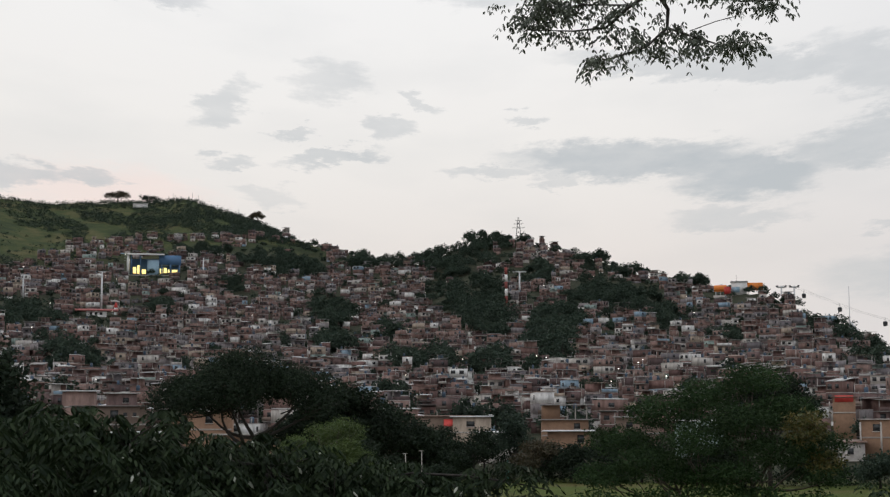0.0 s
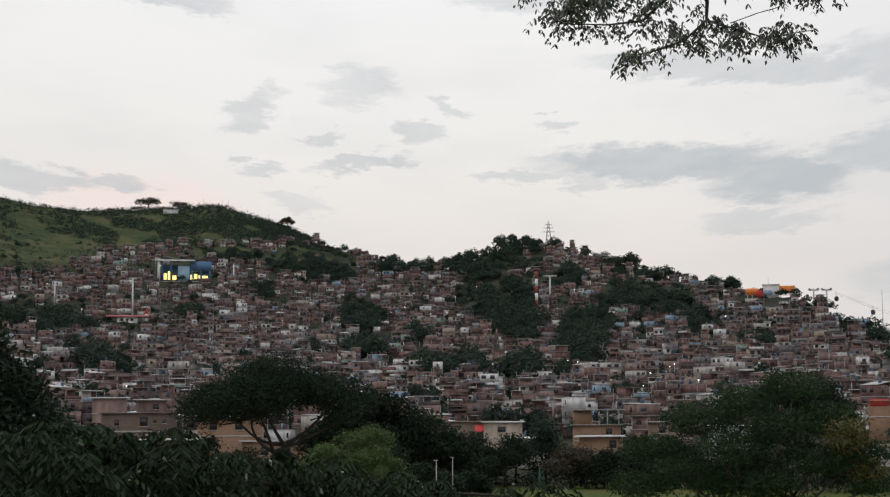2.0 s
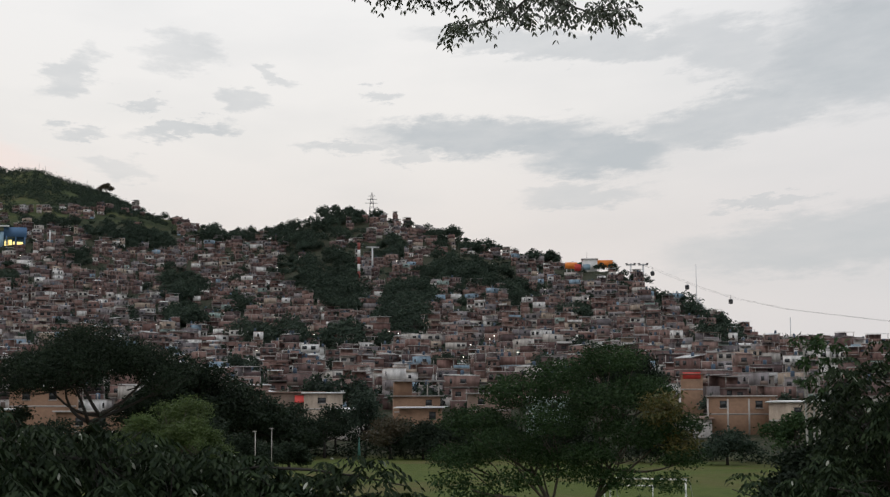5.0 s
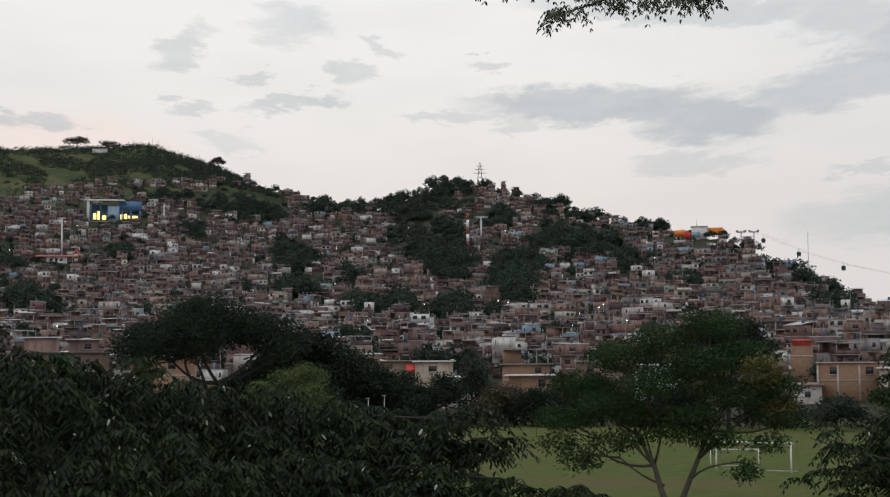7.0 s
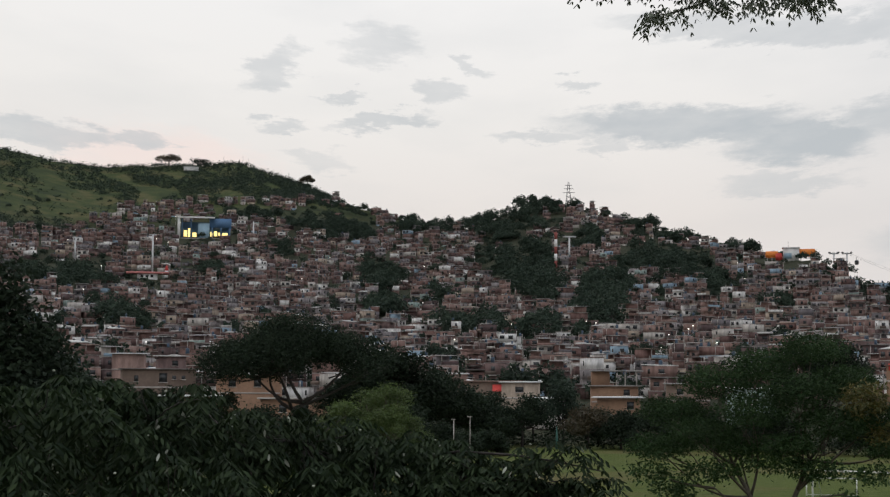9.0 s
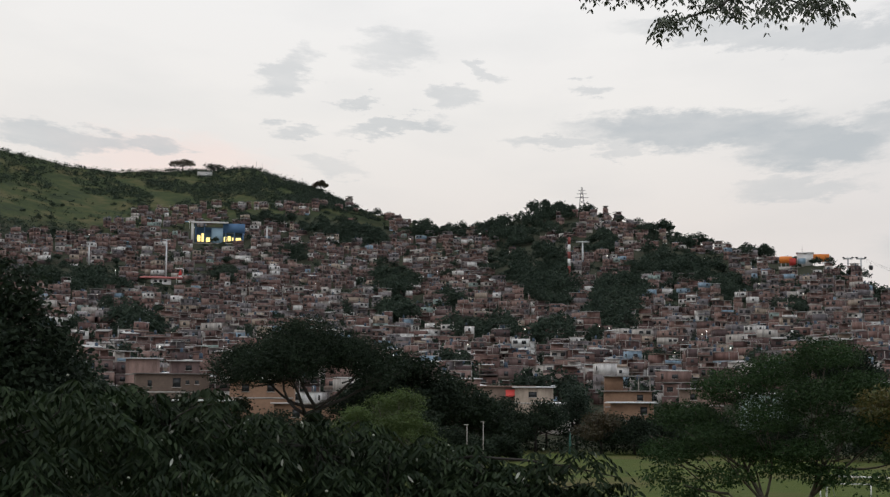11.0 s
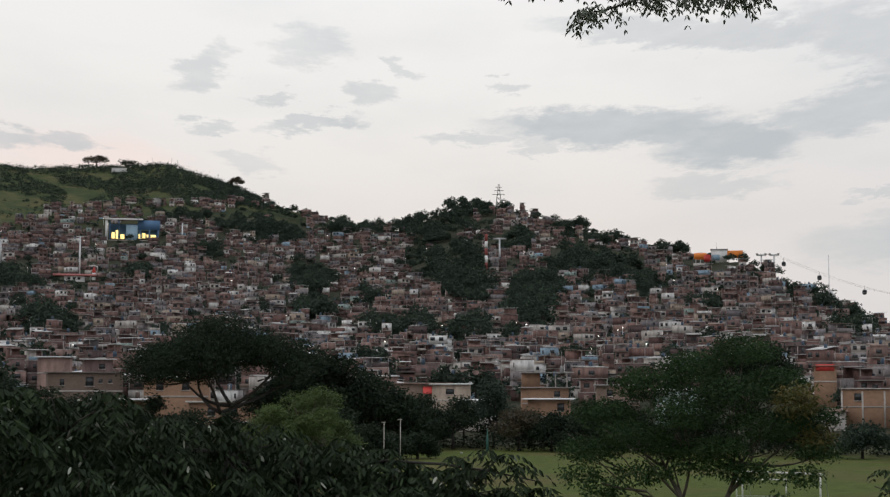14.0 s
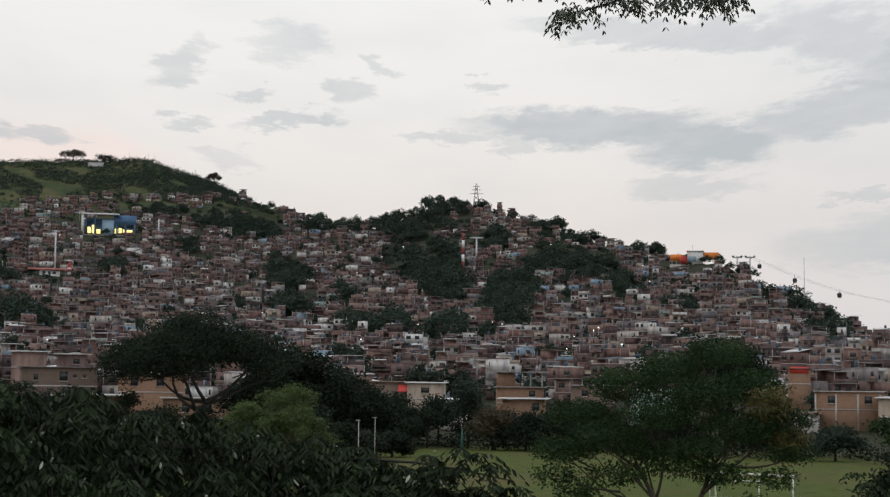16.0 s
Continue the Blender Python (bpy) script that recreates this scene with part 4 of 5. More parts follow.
# street lamps
def lamp(az, el, mk="lamp"):
    r_ = ground_at(az, el)
    t = thing("street_lamp", stand(az, r=r_ - 3, sink=0.3), "lit street lamp between the houses", "street lamp", "street lamps")
    part("post", tube([(0, 0, 0), (0, 0, 6.0)], [0.09, 0.07], 5), "steel", t)
    part("head", ball((0, -0.5, 6.1), 0.23, 0.7), mk, t, "glowing lamp head")
    return t


l1 = lamp(-26.5, 12.0)
for _ in range(105):
    az = float(rng_tree.uniform(-30, 30))
    el = float(rng_tree.uniform(2.2, min(ridge(az) - 0.6, 13)))
    copy_thing(l1, stand(az, el, sink=0.3) @ Matrix.Scale(float(rng_tree.uniform(0.75, 1.1)), 4))
lamp(3.9, 4.6, "warm_lamp")


# ---- foot of the hill ----
def low_house(az, r, wdt, dep, top_el, mk, label, roof="zinc", windows=(), turn=0.0, over=0.8, tilt=0.3, name="house"):
    """A house at the foot of the hill whose roof shows at top_el."""
    z0 = float(land(az, r))
    h = EYE_Z + r * math.tan(radians(top_el)) - z0
    t = thing(name, stand(az, r=r, turn=turn), label, "house")
    part("wall", box(-wdt / 2, wdt / 2, 0, dep, -2.5, h), mk, t)
    part("roof", box(-wdt / 2 - over, wdt / 2 + over, -over, dep + 0.5, h + 0.004, h + 0.2, tilt), roof, t)
    for fx, fz, ww, wh in windows:
        cx = fx * wdt
        wn = part("window", box(cx - ww / 2, cx + ww / 2, -0.04, 0.1, h - fz, h - fz + wh), "pane", t)
        part("sill", box(cx - ww / 2 - 0.12, cx + ww / 2 + 0.12, -0.14, 0.05, h - fz - 0.14, h - fz - 0.004), "slab", wn)
    part("tie_beam", box(-wdt / 2 - 0.04, wdt / 2 + 0.04, -0.05, 0.04, h - 3.1, h - 2.85), "slab", t)
    return t


low_house(-23.8, 140, 12.0, 9, 1.7, "peach", "peach brick house with small square windows and low sheet roof", "roof", ((-0.32, 2.0, 0.7, 1.0), (0.05, 2.1, 1.3, 1.5), (0.2, 1.6, 0.6, 0.6), (0.33, 1.6, 0.6, 0.6)), 4, 0.4, 0.12)
low_house(-25.8, 165, 6.0, 6, 2.7, "wall", "house with pale blue-grey sheet roof", "zinc", (), -6, 0.6, 0.2)
low_house(-23.0, 168, 5.5, 6, 2.6, "wall", "house with a pale sheet roof", "roof", ((0.1, 1.8, 1.2, 1.0),), 6, 0.6, 0.2)
low_house(-21.6, 116, 8.0, 6, -0.15, "orange_brick", "low orange brick house with a wide pale roof", "zinc", ((0.22, 2.1, 1.0, 1.3),), 0, 0.9, 0.1)
low_house(-18.0, 134, 10.5, 8, 1.4, "orange_brick", "orange brick house behind a spreading dark tree", "roof", ((-0.25, 1.9, 1.2, 1.3), (0.15, 1.9, 1.2, 1.3)), -4)
low_house(-14.6, 124, 11.0, 7, -0.3, "orange_brick", "low brick house behind the umbrella tree", "slab", ((-0.2, 2.0, 1.2, 1.2), (0.1, 2.0, 1.2, 1.2)), 3, 0.5, 0.05)
hb = low_house(-1.0, 152, 14.0, 9, 1.05, "peach", "low house with grey sheet roof and a red awning", "roof", ((-0.3, 1.6, 1.4, 1.0), (0.3, 1.6, 1.4, 1.0)), 0, 0.6, 0.15)
part("awning", box(1.6, 4.6, -2.6, -0.65, 5.6, 5.7, 1.3), "red", hb, "red sheet awning")
low_house(1.6, 150, 7.0, 7, 1.0, "wall", "brick house with a pale sheet roof", "zinc", ((0.0, 1.8, 1.6, 1.0),), -5, 0.5, 0.15)
low_house(-3.4, 156, 6.0, 7, 1.6, "wall", "small house with a tilted pale roof", "zinc", (), 8, 0.5, 0.2)
low_house(3.6, 142, 7.0, 5, -0.2, "slab", "grey lean-to shed with pale sheet roof", "zinc", (), 6, 0.4, 0.2, "shed")
hm = low_house(8.6, 152, 9.0, 8, 0.75, "orange_brick", "orange brick house with an unfinished upper floor", "slab", ((0.25, 1.7, 1.2, 1.1),), 3, 0.5, 0.02)
part("upper_wall", box(-4.4, -1.0, 0.5, 7.5, 6.92, 9.6), "orange_brick", hm)
part("upper_roof", box(-4.7, 5.5, -0.6, 8, 9.604, 9.8, 0.1), "roof", hm)
for cx in (2.0, 4.2):
    part("post", box(cx - 0.12, cx + 0.12, 0.3, 0.55, 6.92, 9.6), "slab", hm)
low_house(8.8, 136, 7.2, 7, -0.1, "orange_brick", "orange brick house with white flat sheet roof", "zinc", ((0.3, 1.9, 1.2, 1.3),), -3, 1.0, 0.1)
hr = low_house(30.0, 150, 11.0, 9, 0.6, "orange_brick", "large orange brick house with concrete frame lines", "slab", ((-0.25, 1.9, 1.2, 1.2), (0.3, 1.9, 1.2, 1.2)), -5, 0.3, 0.05)
for cx in (-5.4, -2.0, 1.6, 5.2):
    part("column", box(cx - 0.15, cx + 0.15, -0.06, 0.1, 0, 6.2), "slab", hr)
low_house(27.3, 146, 6.0, 6, -0.9, "slab", "low pale rendered house", "roof", ((0.1, 1.9, 1.0, 1.0),), 5, 0.4, 0.4)
rh = low_house(27.2, 172, 4.4, 6, 2.1, "orange_brick", "house with a bright red painted upper front", "roof", (), 0, 0.4, 0.1)
part("red_front", box(-1.8, 1.8, -0.06, -0.005, 7.5, 8.8), "red", rh)
low_house(33.0, 150, 8.0, 7, 0.2, "wall", "brick house with pale sheet roof", "zinc", ((0.1, 1.9, 1.2, 1.1),), -8, 0.5, 0.2)
low_house(18.0, 150, 9.0, 7, 0.6, "wall", "brick house partly hidden by a tree", "zinc", ((0.1, 1.9, 1.2, 1.1),), 0, 0.5, 0.12)
low_house(13.8, 150, 8.0, 7, 0.9, "peach", "peach house partly hidden by a tree", "roof", ((-0.2, 1.9, 1.2, 1.1),), 3, 0.5, 0.12)
wl = thing("white_building", stand(0.7, el=2.9, sink=-0.3), "tall white painted house with balconies on the lower slope", "house")
for pn, mk, sh in house_plan(np.random.default_rng(3), 7.0, 7.0, 3, 1):
    part(pn, sh, "white" if mk == "wall" else mk, wl)
for az_, el_, wd_ in ((-3.2, 6.1, 6.5), (-15.0, 5.0, 6.0), (-20.0, 5.2, 5.0), (5.4, 3.6, 5.0), (9.0, 5.0, 5.0), (-12.0, 6.0, 7.5), (-17.2, 8.0, 4.0), (23.6, 3.3, 5.0), (11.5, 4.4, 4.5), (0.2, 3.7, 4.5), (1.4, 3.3, 4.6), (2.2, 3.0, 4.4), (1.0, 4.0, 4.2), (-0.2, 4.4, 4.0), (3.0, 2.9, 4.4), (0.2, 2.5, 4.6), (1.7, 2.6, 4.2), (5.6, 5.2, 4.5), (-6.0, 6.0, 4.5), (-0.8, 3.2, 5.0), (-25.6, 5.6, 4.5), (-10.5, 4.6, 5.0)):
    wh_ = thing("white_house", stand(az_, el_, sink=-0.3), "small white painted house among brick ones", "house", "white houses")
    for pn, mk, sh in house_plan(np.random.default_rng(int(el_ * 10)), wd_, 6.0, 1 + int(el_ * 10) % 2, 1):
        part(pn, sh, "white" if mk == "wall" else mk, wh_)


# ---- field ----
def goal(az, r, wide, high, deep, thick, label, turn):
    t = thing("football_goal", stand(az, r=r, z=0.0, turn=turn), label, "goal", "goals on the field")
    for sx in (-wide / 2, wide / 2):
        part("post", tube([(sx, 0, -0.1), (sx, 0, high)], [thick, thick], 8), "white", t)
        part("stay", tube([(sx, 0, high - 0.03), (sx, deep * 0.5, high - 0.1), (sx, deep, 0.0)], [thick * 0.4] * 3, 5), "steel", t)
    part("crossbar", tube([(-wide / 2 - thick, 0, high), (wide / 2 + thick, 0, high)], [thick, thick], 8), "white", t)
    part("ground_bar", tube([(-wide / 2, deep, 0.04), (wide / 2, deep, 0.04)], [thick * 0.4] * 2, 5), "steel", t)


goal(24.3, 66.3, 6.5, 2.33, 1.6, 0.07, "large white football goal on the worn grass", -25)
goal(23.1, 69.5, 4.0, 1.45, 1.0, 0.05, "small white football goal behind the larger one", 2)
for az, e0, e1 in ((-3.25, -4.9, -1.7), (-2.05, -4.9, -1.5)):
    r_ = 93.0
    h = r_ * (math.tan(radians(e1)) - math.tan(radians(e0)))
    t = thing("post", stand(az, r=r_, z=0.0), "slim pale post at the edge of the field", "post", "posts by the field")
    part("shaft", tube([(0, 0, -0.2), (0, 0, h)], [0.06, 0.05], 8), "slab", t)
    part("top_bar", box(-0.35, 0.2, -0.05, 0.05, h - 0.06, h + 0.02), "slab", t)
cone_t = thing("marker", stand(4.35, r=119, z=0.0), "tall green tapered marker at the field edge", "marker")
part("body", tube([(0, 0, -0.1), (0, 0, 1.6), (0, 0, 3.4)], [0.3, 0.2, 0.05], 8), "cyan", cone_t)

# ---- trees round the field ----
rng_near = np.random.default_rng(21)


def tree_at(name, az, r, h, wide, thick, base, n_lobes, clumps, per, leaf, mats, label, spread=0.5, droop=0.2, fork_h=0.3, deep=None, twigs=2, hollow=0.4, lobe=0.3, group=""):
    """A spreading tree standing on the ground with a domed crown of lobes between base and h."""
    deep = deep or wide
    lob = scatter_lobes(rng_near, n_lobes, wide, deep, h - base, base, wide * lobe)
    fk = [(-wide * 0.05, 0, h * fork_h), (wide * 0.05, 0.1, h * fork_h * 1.15)]
    trunk = ([(0, 0, -0.3), (0.05, 0, h * fork_h * 0.5), (0, 0, h * fork_h)], [thick, thick * 0.8, thick * 0.72])
    return grow(name, stand(az, r=r, sink=0.1), rng_near, trunk, lob, clumps, per, (spread, spread, spread * 0.7), leaf, droop, mats, label, twigs=twigs, hollow=hollow, fork=fk, group=group)


# the forked tree in front of the goal
big = thing("forked_tree", pose(*at(18.9, 0, 40).xy, 0, 0, 0, -true_bearing(18.9)), "broad green tree with a forked trunk on the field", "tree")
part("trunk", tube([(0.25, 0, -0.2), (0.1, 0, 0.7), (-0.35, 0, 1.9), (-0.7, 0, 3.2), (-1.5, 0, 4.7)], [0.25, 0.2, 0.16, 0.13, 0.09], 8), "bark", big, smooth=True)
part("trunk", tube([(0.3, 0.05, -0.2), (0.45, 0.05, 0.9), (0.95, 0.1, 2.2), (1.5, 0.1, 3.5), (2.1, 0.1, 5.0)], [0.22, 0.18, 0.15, 0.12, 0.085], 8), "bark", big, smooth=True)
lobes = [(-5.0, 0, 5.6, 1.9, 2.2, 1.0), (-4.4, 1, 7.3, 2.0, 2.4, 1.2), (-2.8, -1, 6.3, 2.0, 2.2, 1.1), (-2.2, 0.5, 8.8, 2.2, 2.4, 1.3), (-0.6, -1.2, 7.4, 2.2, 2.2, 1.2), (0.0, 1, 9.6, 2.2, 2.4, 1.2), (1.5, -1, 8.3, 2.2, 2.2, 1.3),
         (2.3, 0.5, 10.4, 1.9, 2.2, 1.1), (3.2, -0.5, 6.8, 2.1, 2.2, 1.2), (3.8, 1, 8.8, 1.9, 2.2, 1.2), (5.4, 0, 7.2, 1.7, 2.0, 1.0), (1.0, -1, 5.8, 1.8, 1.8, 0.8), (-1.2, 0, 5.6, 1.5, 1.6, 0.7), (5.6, -0.5, 5.6, 1.4, 1.6, 0.8)]
pc = []
for i, l in enumerate(lobes):
    f0 = [(-0.7, 0, 3.2), (-1.5, 0, 4.7)][i % 2] if l[0] < 0.3 else [(1.5, 0.1, 3.5), (2.1, 0.1, 5.0)][i % 2]
    e0 = (l[0], l[1], l[2] - 0.3)
    pc.append(limb(rng_near, f0, e0, 0.08, 0.025, 0.06, 6))
    for _ in range(4):
        e1 = np.array(l[:3]) + rng_near.uniform(-0.8, 0.8, 3) * np.array(l[3:])
        s1 = np.array(f0) + (np.array(e0) - np.array(f0)) * rng_near.uniform(0.4, 0.95)
        pc.append(limb(rng_near, s1, e1, 0.035, 0.012, 0.04, 4))
low = [((-0.2, 0, 2.2), (-2.4, -0.3, 3.6)), ((-2.4, -0.3, 3.6), (-4.6, -0.4, 4.0)), ((1.2, 0, 2.6), (3.6, -0.4, 3.4)), ((3.6, -0.4, 3.4), (4.4, -0.5, 2.9))]
for a_, b_ in low:
    pc.append(limb(rng_near, a_, b_, 0.07, 0.035, 0.0, 4))
part("branching", join(pc), "bark", big, smooth=True)
crown = clumped(rng_near, [(a, b, c, d * 0.88, e * 0.9, f * 0.68) for a, b, c, d, e, f in lobes], 4000, 9, (0.24, 0.24, 0.09), 0.1)
part("crown", leaves(rng_near, crown, 0.19, 0.075, 0.2), "leaf_mid", big)
hang = clumped(rng_near, [(-4.4, -0.4, 3.6, 1.2, 0.8, 0.6), (3.9, -0.5, 3.0, 0.9, 0.7, 0.5), (-5.6, -0.3, 4.4, 1.0, 0.8, 0.5), (-2.6, -0.4, 4.5, 1.5, 0.9, 0.6), (2.6, -0.4, 4.6, 1.5, 0.9, 0.6), (0.4, -0.5, 5.0, 1.6, 0.9, 0.6), (5.0, -0.3, 4.4, 1.0, 0.8, 0.6)], 520, 8, (0.2, 0.2, 0.13), 0.1)
part("low_foliage", leaves(rng_near, hang, 0.24, 0.10, 0.5), "leaf_mid", big)
yel = clumped(rng_near, [(4.7, -1.5, 8.0, 1.1, 1.0, 0.8), (5.6, -0.9, 6.3, 0.9, 0.8, 0.6)], 230, 7, (0.2, 0.2, 0.13), 0.2)
part("yellow_foliage", leaves(rng_near, yel, 0.24, 0.10, 0.4), "leaf_yellow", big, "yellowing leaves")

tree_at("tree", 22.6, 117, 18.2, 7.0, 0.35, 7.0, 14, 1500, 6, (0.5, 0.26), ("dark_bark", "leaf_dark"), "tall dark tree behind the forked tree", 0.4)
# the wide dark umbrella tree and its neighbours
tree_at("umbrella_tree", -14.6, 105, 18.9, 13.8, 0.6, 9.8, 44, 6600, 7, (0.36, 0.19), ("dark_bark", "leaf_dark"), "wide dark umbrella tree with branching trunk before the houses", 0.5, 0.15, 0.33, deep=9, twigs=2, lobe=0.2)
tree_at("tree", -8.0, 112, 15.8, 9.5, 0.5, 5.0, 18, 2200, 7, (0.6, 0.32), ("dark_bark", "leaf_dark"), "dark spreading tree beside the umbrella tree", 0.5, deep=5)
tree_at("tree", -4.0, 116, 12.0, 7.5, 0.4, 2.5, 14, 1600, 7, (0.6, 0.32), ("dark_bark", "leaf_dark"), "dark tree at the edge of the field", 0.5, deep=5)
tree_at("bright_tree", -9.4, 72, 10.8, 5.9, 0.25, 1.2, 40, 4200, 8, (0.30, 0.09), ("bark", "leaf_bright"), "light green feathery tree on the field edge", 0.3, -0.1, 0.2, lobe=0.17)
tree_at("tree", -1.5, 121, 9.4, 5.0, 0.3, 2.6, 8, 420, 7, (0.5, 0.28), ("dark_bark", "leaf_dark"), "dark bushy tree at the far edge of the field", 0.45)
tree_at("tree", 1.8, 123, 8.8, 5.2, 0.3, 2.2, 8, 420, 7, (0.5, 0.28), ("dark_bark", "leaf_dark"), "dark bushy tree at the far edge of the field", 0.45)
tree_at("tree", 4.8, 126, 11.6, 3.0, 0.3, 3.0, 9, 460, 7, (0.5, 0.28), ("dark_bark", "leaf_hill"), "upright dark tree at the far edge of the field", 0.45, lobe=0.42)
tree_at("tree", 6.6, 120, 7.2, 3.8, 0.3, 2.2, 8, 420, 7, (0.5, 0.28), ("dark_bark", "leaf_dry"), "brownish bushy tree at the far edge of the field", 0.45)
tree_at("tree", 10.6, 119, 5.6, 4.0, 0.3, 1.4, 8, 420, 7, (0.5, 0.28), ("dark_bark", "leaf_dark"), "dark bushes at the far edge of the field", 0.45)
tree_at("tree", 25.5, 121, 6.0, 4.6, 0.3, 1.6, 8, 480, 7, (0.5, 0.28), ("dark_bark", "leaf_dark"), "dark bushy tree at the far edge of the field", 0.45)
tree_at("tree", 29.2, 119, 5.4, 3.8, 0.25, 1.2, 8, 420, 7, (0.5, 0.28), ("dark_bark", "leaf_hill"), "dark shrubby tree before a brick house", 0.45)
tree_at("tree", 33.0, 118, 8.0, 5.0, 0.3, 1.6, 9, 520, 7, (0.5, 0.28), ("dark_bark", "leaf_mid"), "green bushy tree at the far edge of the field", 0.45)
tree_at("tree", 38.5, 110, 10.0, 6.0, 0.3, 2.0, 9, 560, 7, (0.5, 0.28), ("dark_bark", "leaf_dark"), "dark bushy tree at the far edge of the field", 0.45)
for az_, r_, h_, w__ in ((-31.5, 64, 11.0, 4.5), (-27.5, 92, 8.2, 5.5), (-22.5, 96, 6.2, 4.0), (-18.0, 94, 6.0, 4.4), (-4.5, 96, 4.2, 3.4), (14.0, 122, 8.6, 5.0), (19.0, 122, 8.0, 5.0), (-30.0, 118, 12.5, 7.0), (-24.8, 124, 9.4, 5.4), (-19.6, 108, 9.0, 3.8), (-28.0, 130, 11.0, 5.5), (-17.2, 100, 6.4, 4.2), (-13.6, 99, 6.6, 4.2), (-0.6, 127, 9.2, 4.8), (2.6, 128, 9.0, 4.6), (7.4, 127, 6.2, 3.6), (12.0, 124, 7.6, 4.6), (-6.5, 99, 6.6, 4.4), (-23.2, 112, 10.2, 4.8), (-26.2, 112, 10.0, 4.6), (-21.0, 100, 8.2, 3.6), (9.0, 120, 6.4, 4.0), (-3.2, 101, 4.4, 3.2), (-0.8, 104, 3.6, 2.4), (33.6, 57, 7.2, 2.6), (36.0, 58, 8.4, 3.0)):
    tree_at("tree", az_, r_, h_, w__, 0.25, h_ * 0.15, 10, 800, 7, (0.42, 0.22), ("dark_bark", "leaf_dark"), "dense dark tree between the field and the houses", 0.42, lobe=0.36)
# hedge along the far side
hz = []
for az in np.arange(-24, 44, 0.55):
    p = at(float(az), 0, 123 + 3 * math.sin(az * 0.7))
    hz.append((p.x, p.y, 1.2 + 0.7 * math.sin(az * 1.3 + 1), 1.5, 1.5, 1.5 + 0.5 * math.sin(az * 2.1)))
pts = clumped(rng_near, hz, 2600, 6, (0.4, 0.4, 0.35), 0.3)
v, f = leaves(rng_near, pts, 0.5, 0.28, 0.2)
tagged(new("hedge", mesh_from("hedge", v, f, [M["leaf_dark"]])), "dark overgrown hedge along the far edge of the field", "hedge", kind="stuff")

# pale-stemmed tree with umbrella leaves
cec = thing("pale_stemmed_tree", stand(34.0, r=62, sink=0.1), "slender tree with pale stems and drooping fan leaves", "tree")
tips = []
for i, (dx, h) in enumerate(((-0.5, 12.6), (0.5, 11.4), (1.3, 12.2), (0.1, 9.9))):
    part("stem", tube([(dx * 0.3, 0, -0.2), (dx * 0.8, 0, 5), (dx, 0, h)], [0.10, 0.085, 0.06], 7), "pale_bark", cec, "pale smooth stem", smooth=True)
    for _ in range(9):
        a = rng_near.uniform(0, 2 * math.pi)
        tips.append((dx + 0.9 * math.cos(a), 0.9 * math.sin(a), h + rng_near.uniform(-0.5, 0.4)))
pts = np.repeat(np.array(tips), 9, 0) + rng_near.normal(size=(len(tips) * 9, 3)) * (0.16, 0.16, 0.06)
part("crown", leaves(rng_near, pts, 0.65, 0.2, 0.5), "leaf_mid", cec)

# big dark tree at the left end of the view
tree_at("large_dark_tree", -34.9, 46, 16.6, 7.2, 0.5, 1.6, 34, 7000, 7, (0.38, 0.2), ("dark_bark", "leaf_dark"), "large dark rounded tree near the field", 0.35, 0.3, 0.25, lobe=0.33, hollow=0.5)


# ---- near trees below the viewpoint ----
def drooping(rng, tips, n_leaflets, length, width, fall=1.0):
    """Compound leaves: short stalks that spread from a tip, each hung with pairs of narrow leaflets."""
    P, D = [], []
    for c in tips:
        for _ in range(int(rng.integers(4, 7))):
            a = rng.uniform(0, 2 * math.pi)
            out = np.array((math.cos(a), math.sin(a), rng.uniform(-0.1, 0.5)))
            ln = length * rng.uniform(1.6, 2.8)
            for j in range(n_leaflets):
                t = (j + 1) / n_leaflets
                p = np.array(c) + out * ln * t + np.array((0, 0, -fall * ln * 0.75 * t * t))
                for sgn in (-1, 1):
                    s = np.cross(out, (0, 0, 1))
                    d = s * sgn * 0.75 + out * 0.45 + np.array((0, 0, -fall * rng.uniform(0.5, 1.2)))
                    P.append(p)
                    D.append(d / np.linalg.norm(d))
    P, D = np.array(P), np.array(D)
    n = len(P)
    nrm = rng.normal(size=(n, 3)) * 0.5 + (0, 0, 1)
    side = np.cross(D, nrm)
    side /= np.linalg.norm(side, axis=1)[:, None] + 1e-9
    nn = np.cross(side, D)
    le = (length * rng.uniform(0.7, 1.2, n))[:, None]
    wi = (width * rng.uniform(0.7, 1.2, n))[:, None]
    m1, m2 = P + D * le * 0.35, P + D * le * 0.7
    v = np.stack([P, m1 + side * wi * 0.5 + nn * wi * 0.15, m2 + side * wi * 0.4, P + D * le, m2 - side * wi * 0.4, m1 - side * wi * 0.5 + nn * wi * 0.15], 1).reshape(-1, 3)
    i = np.arange(n) * 6
    f = np.concatenate([np.stack([i, i + 1, i + 2, i + 3], 1), np.stack([i, i + 3, i + 4, i + 5], 1)])
    return v, f


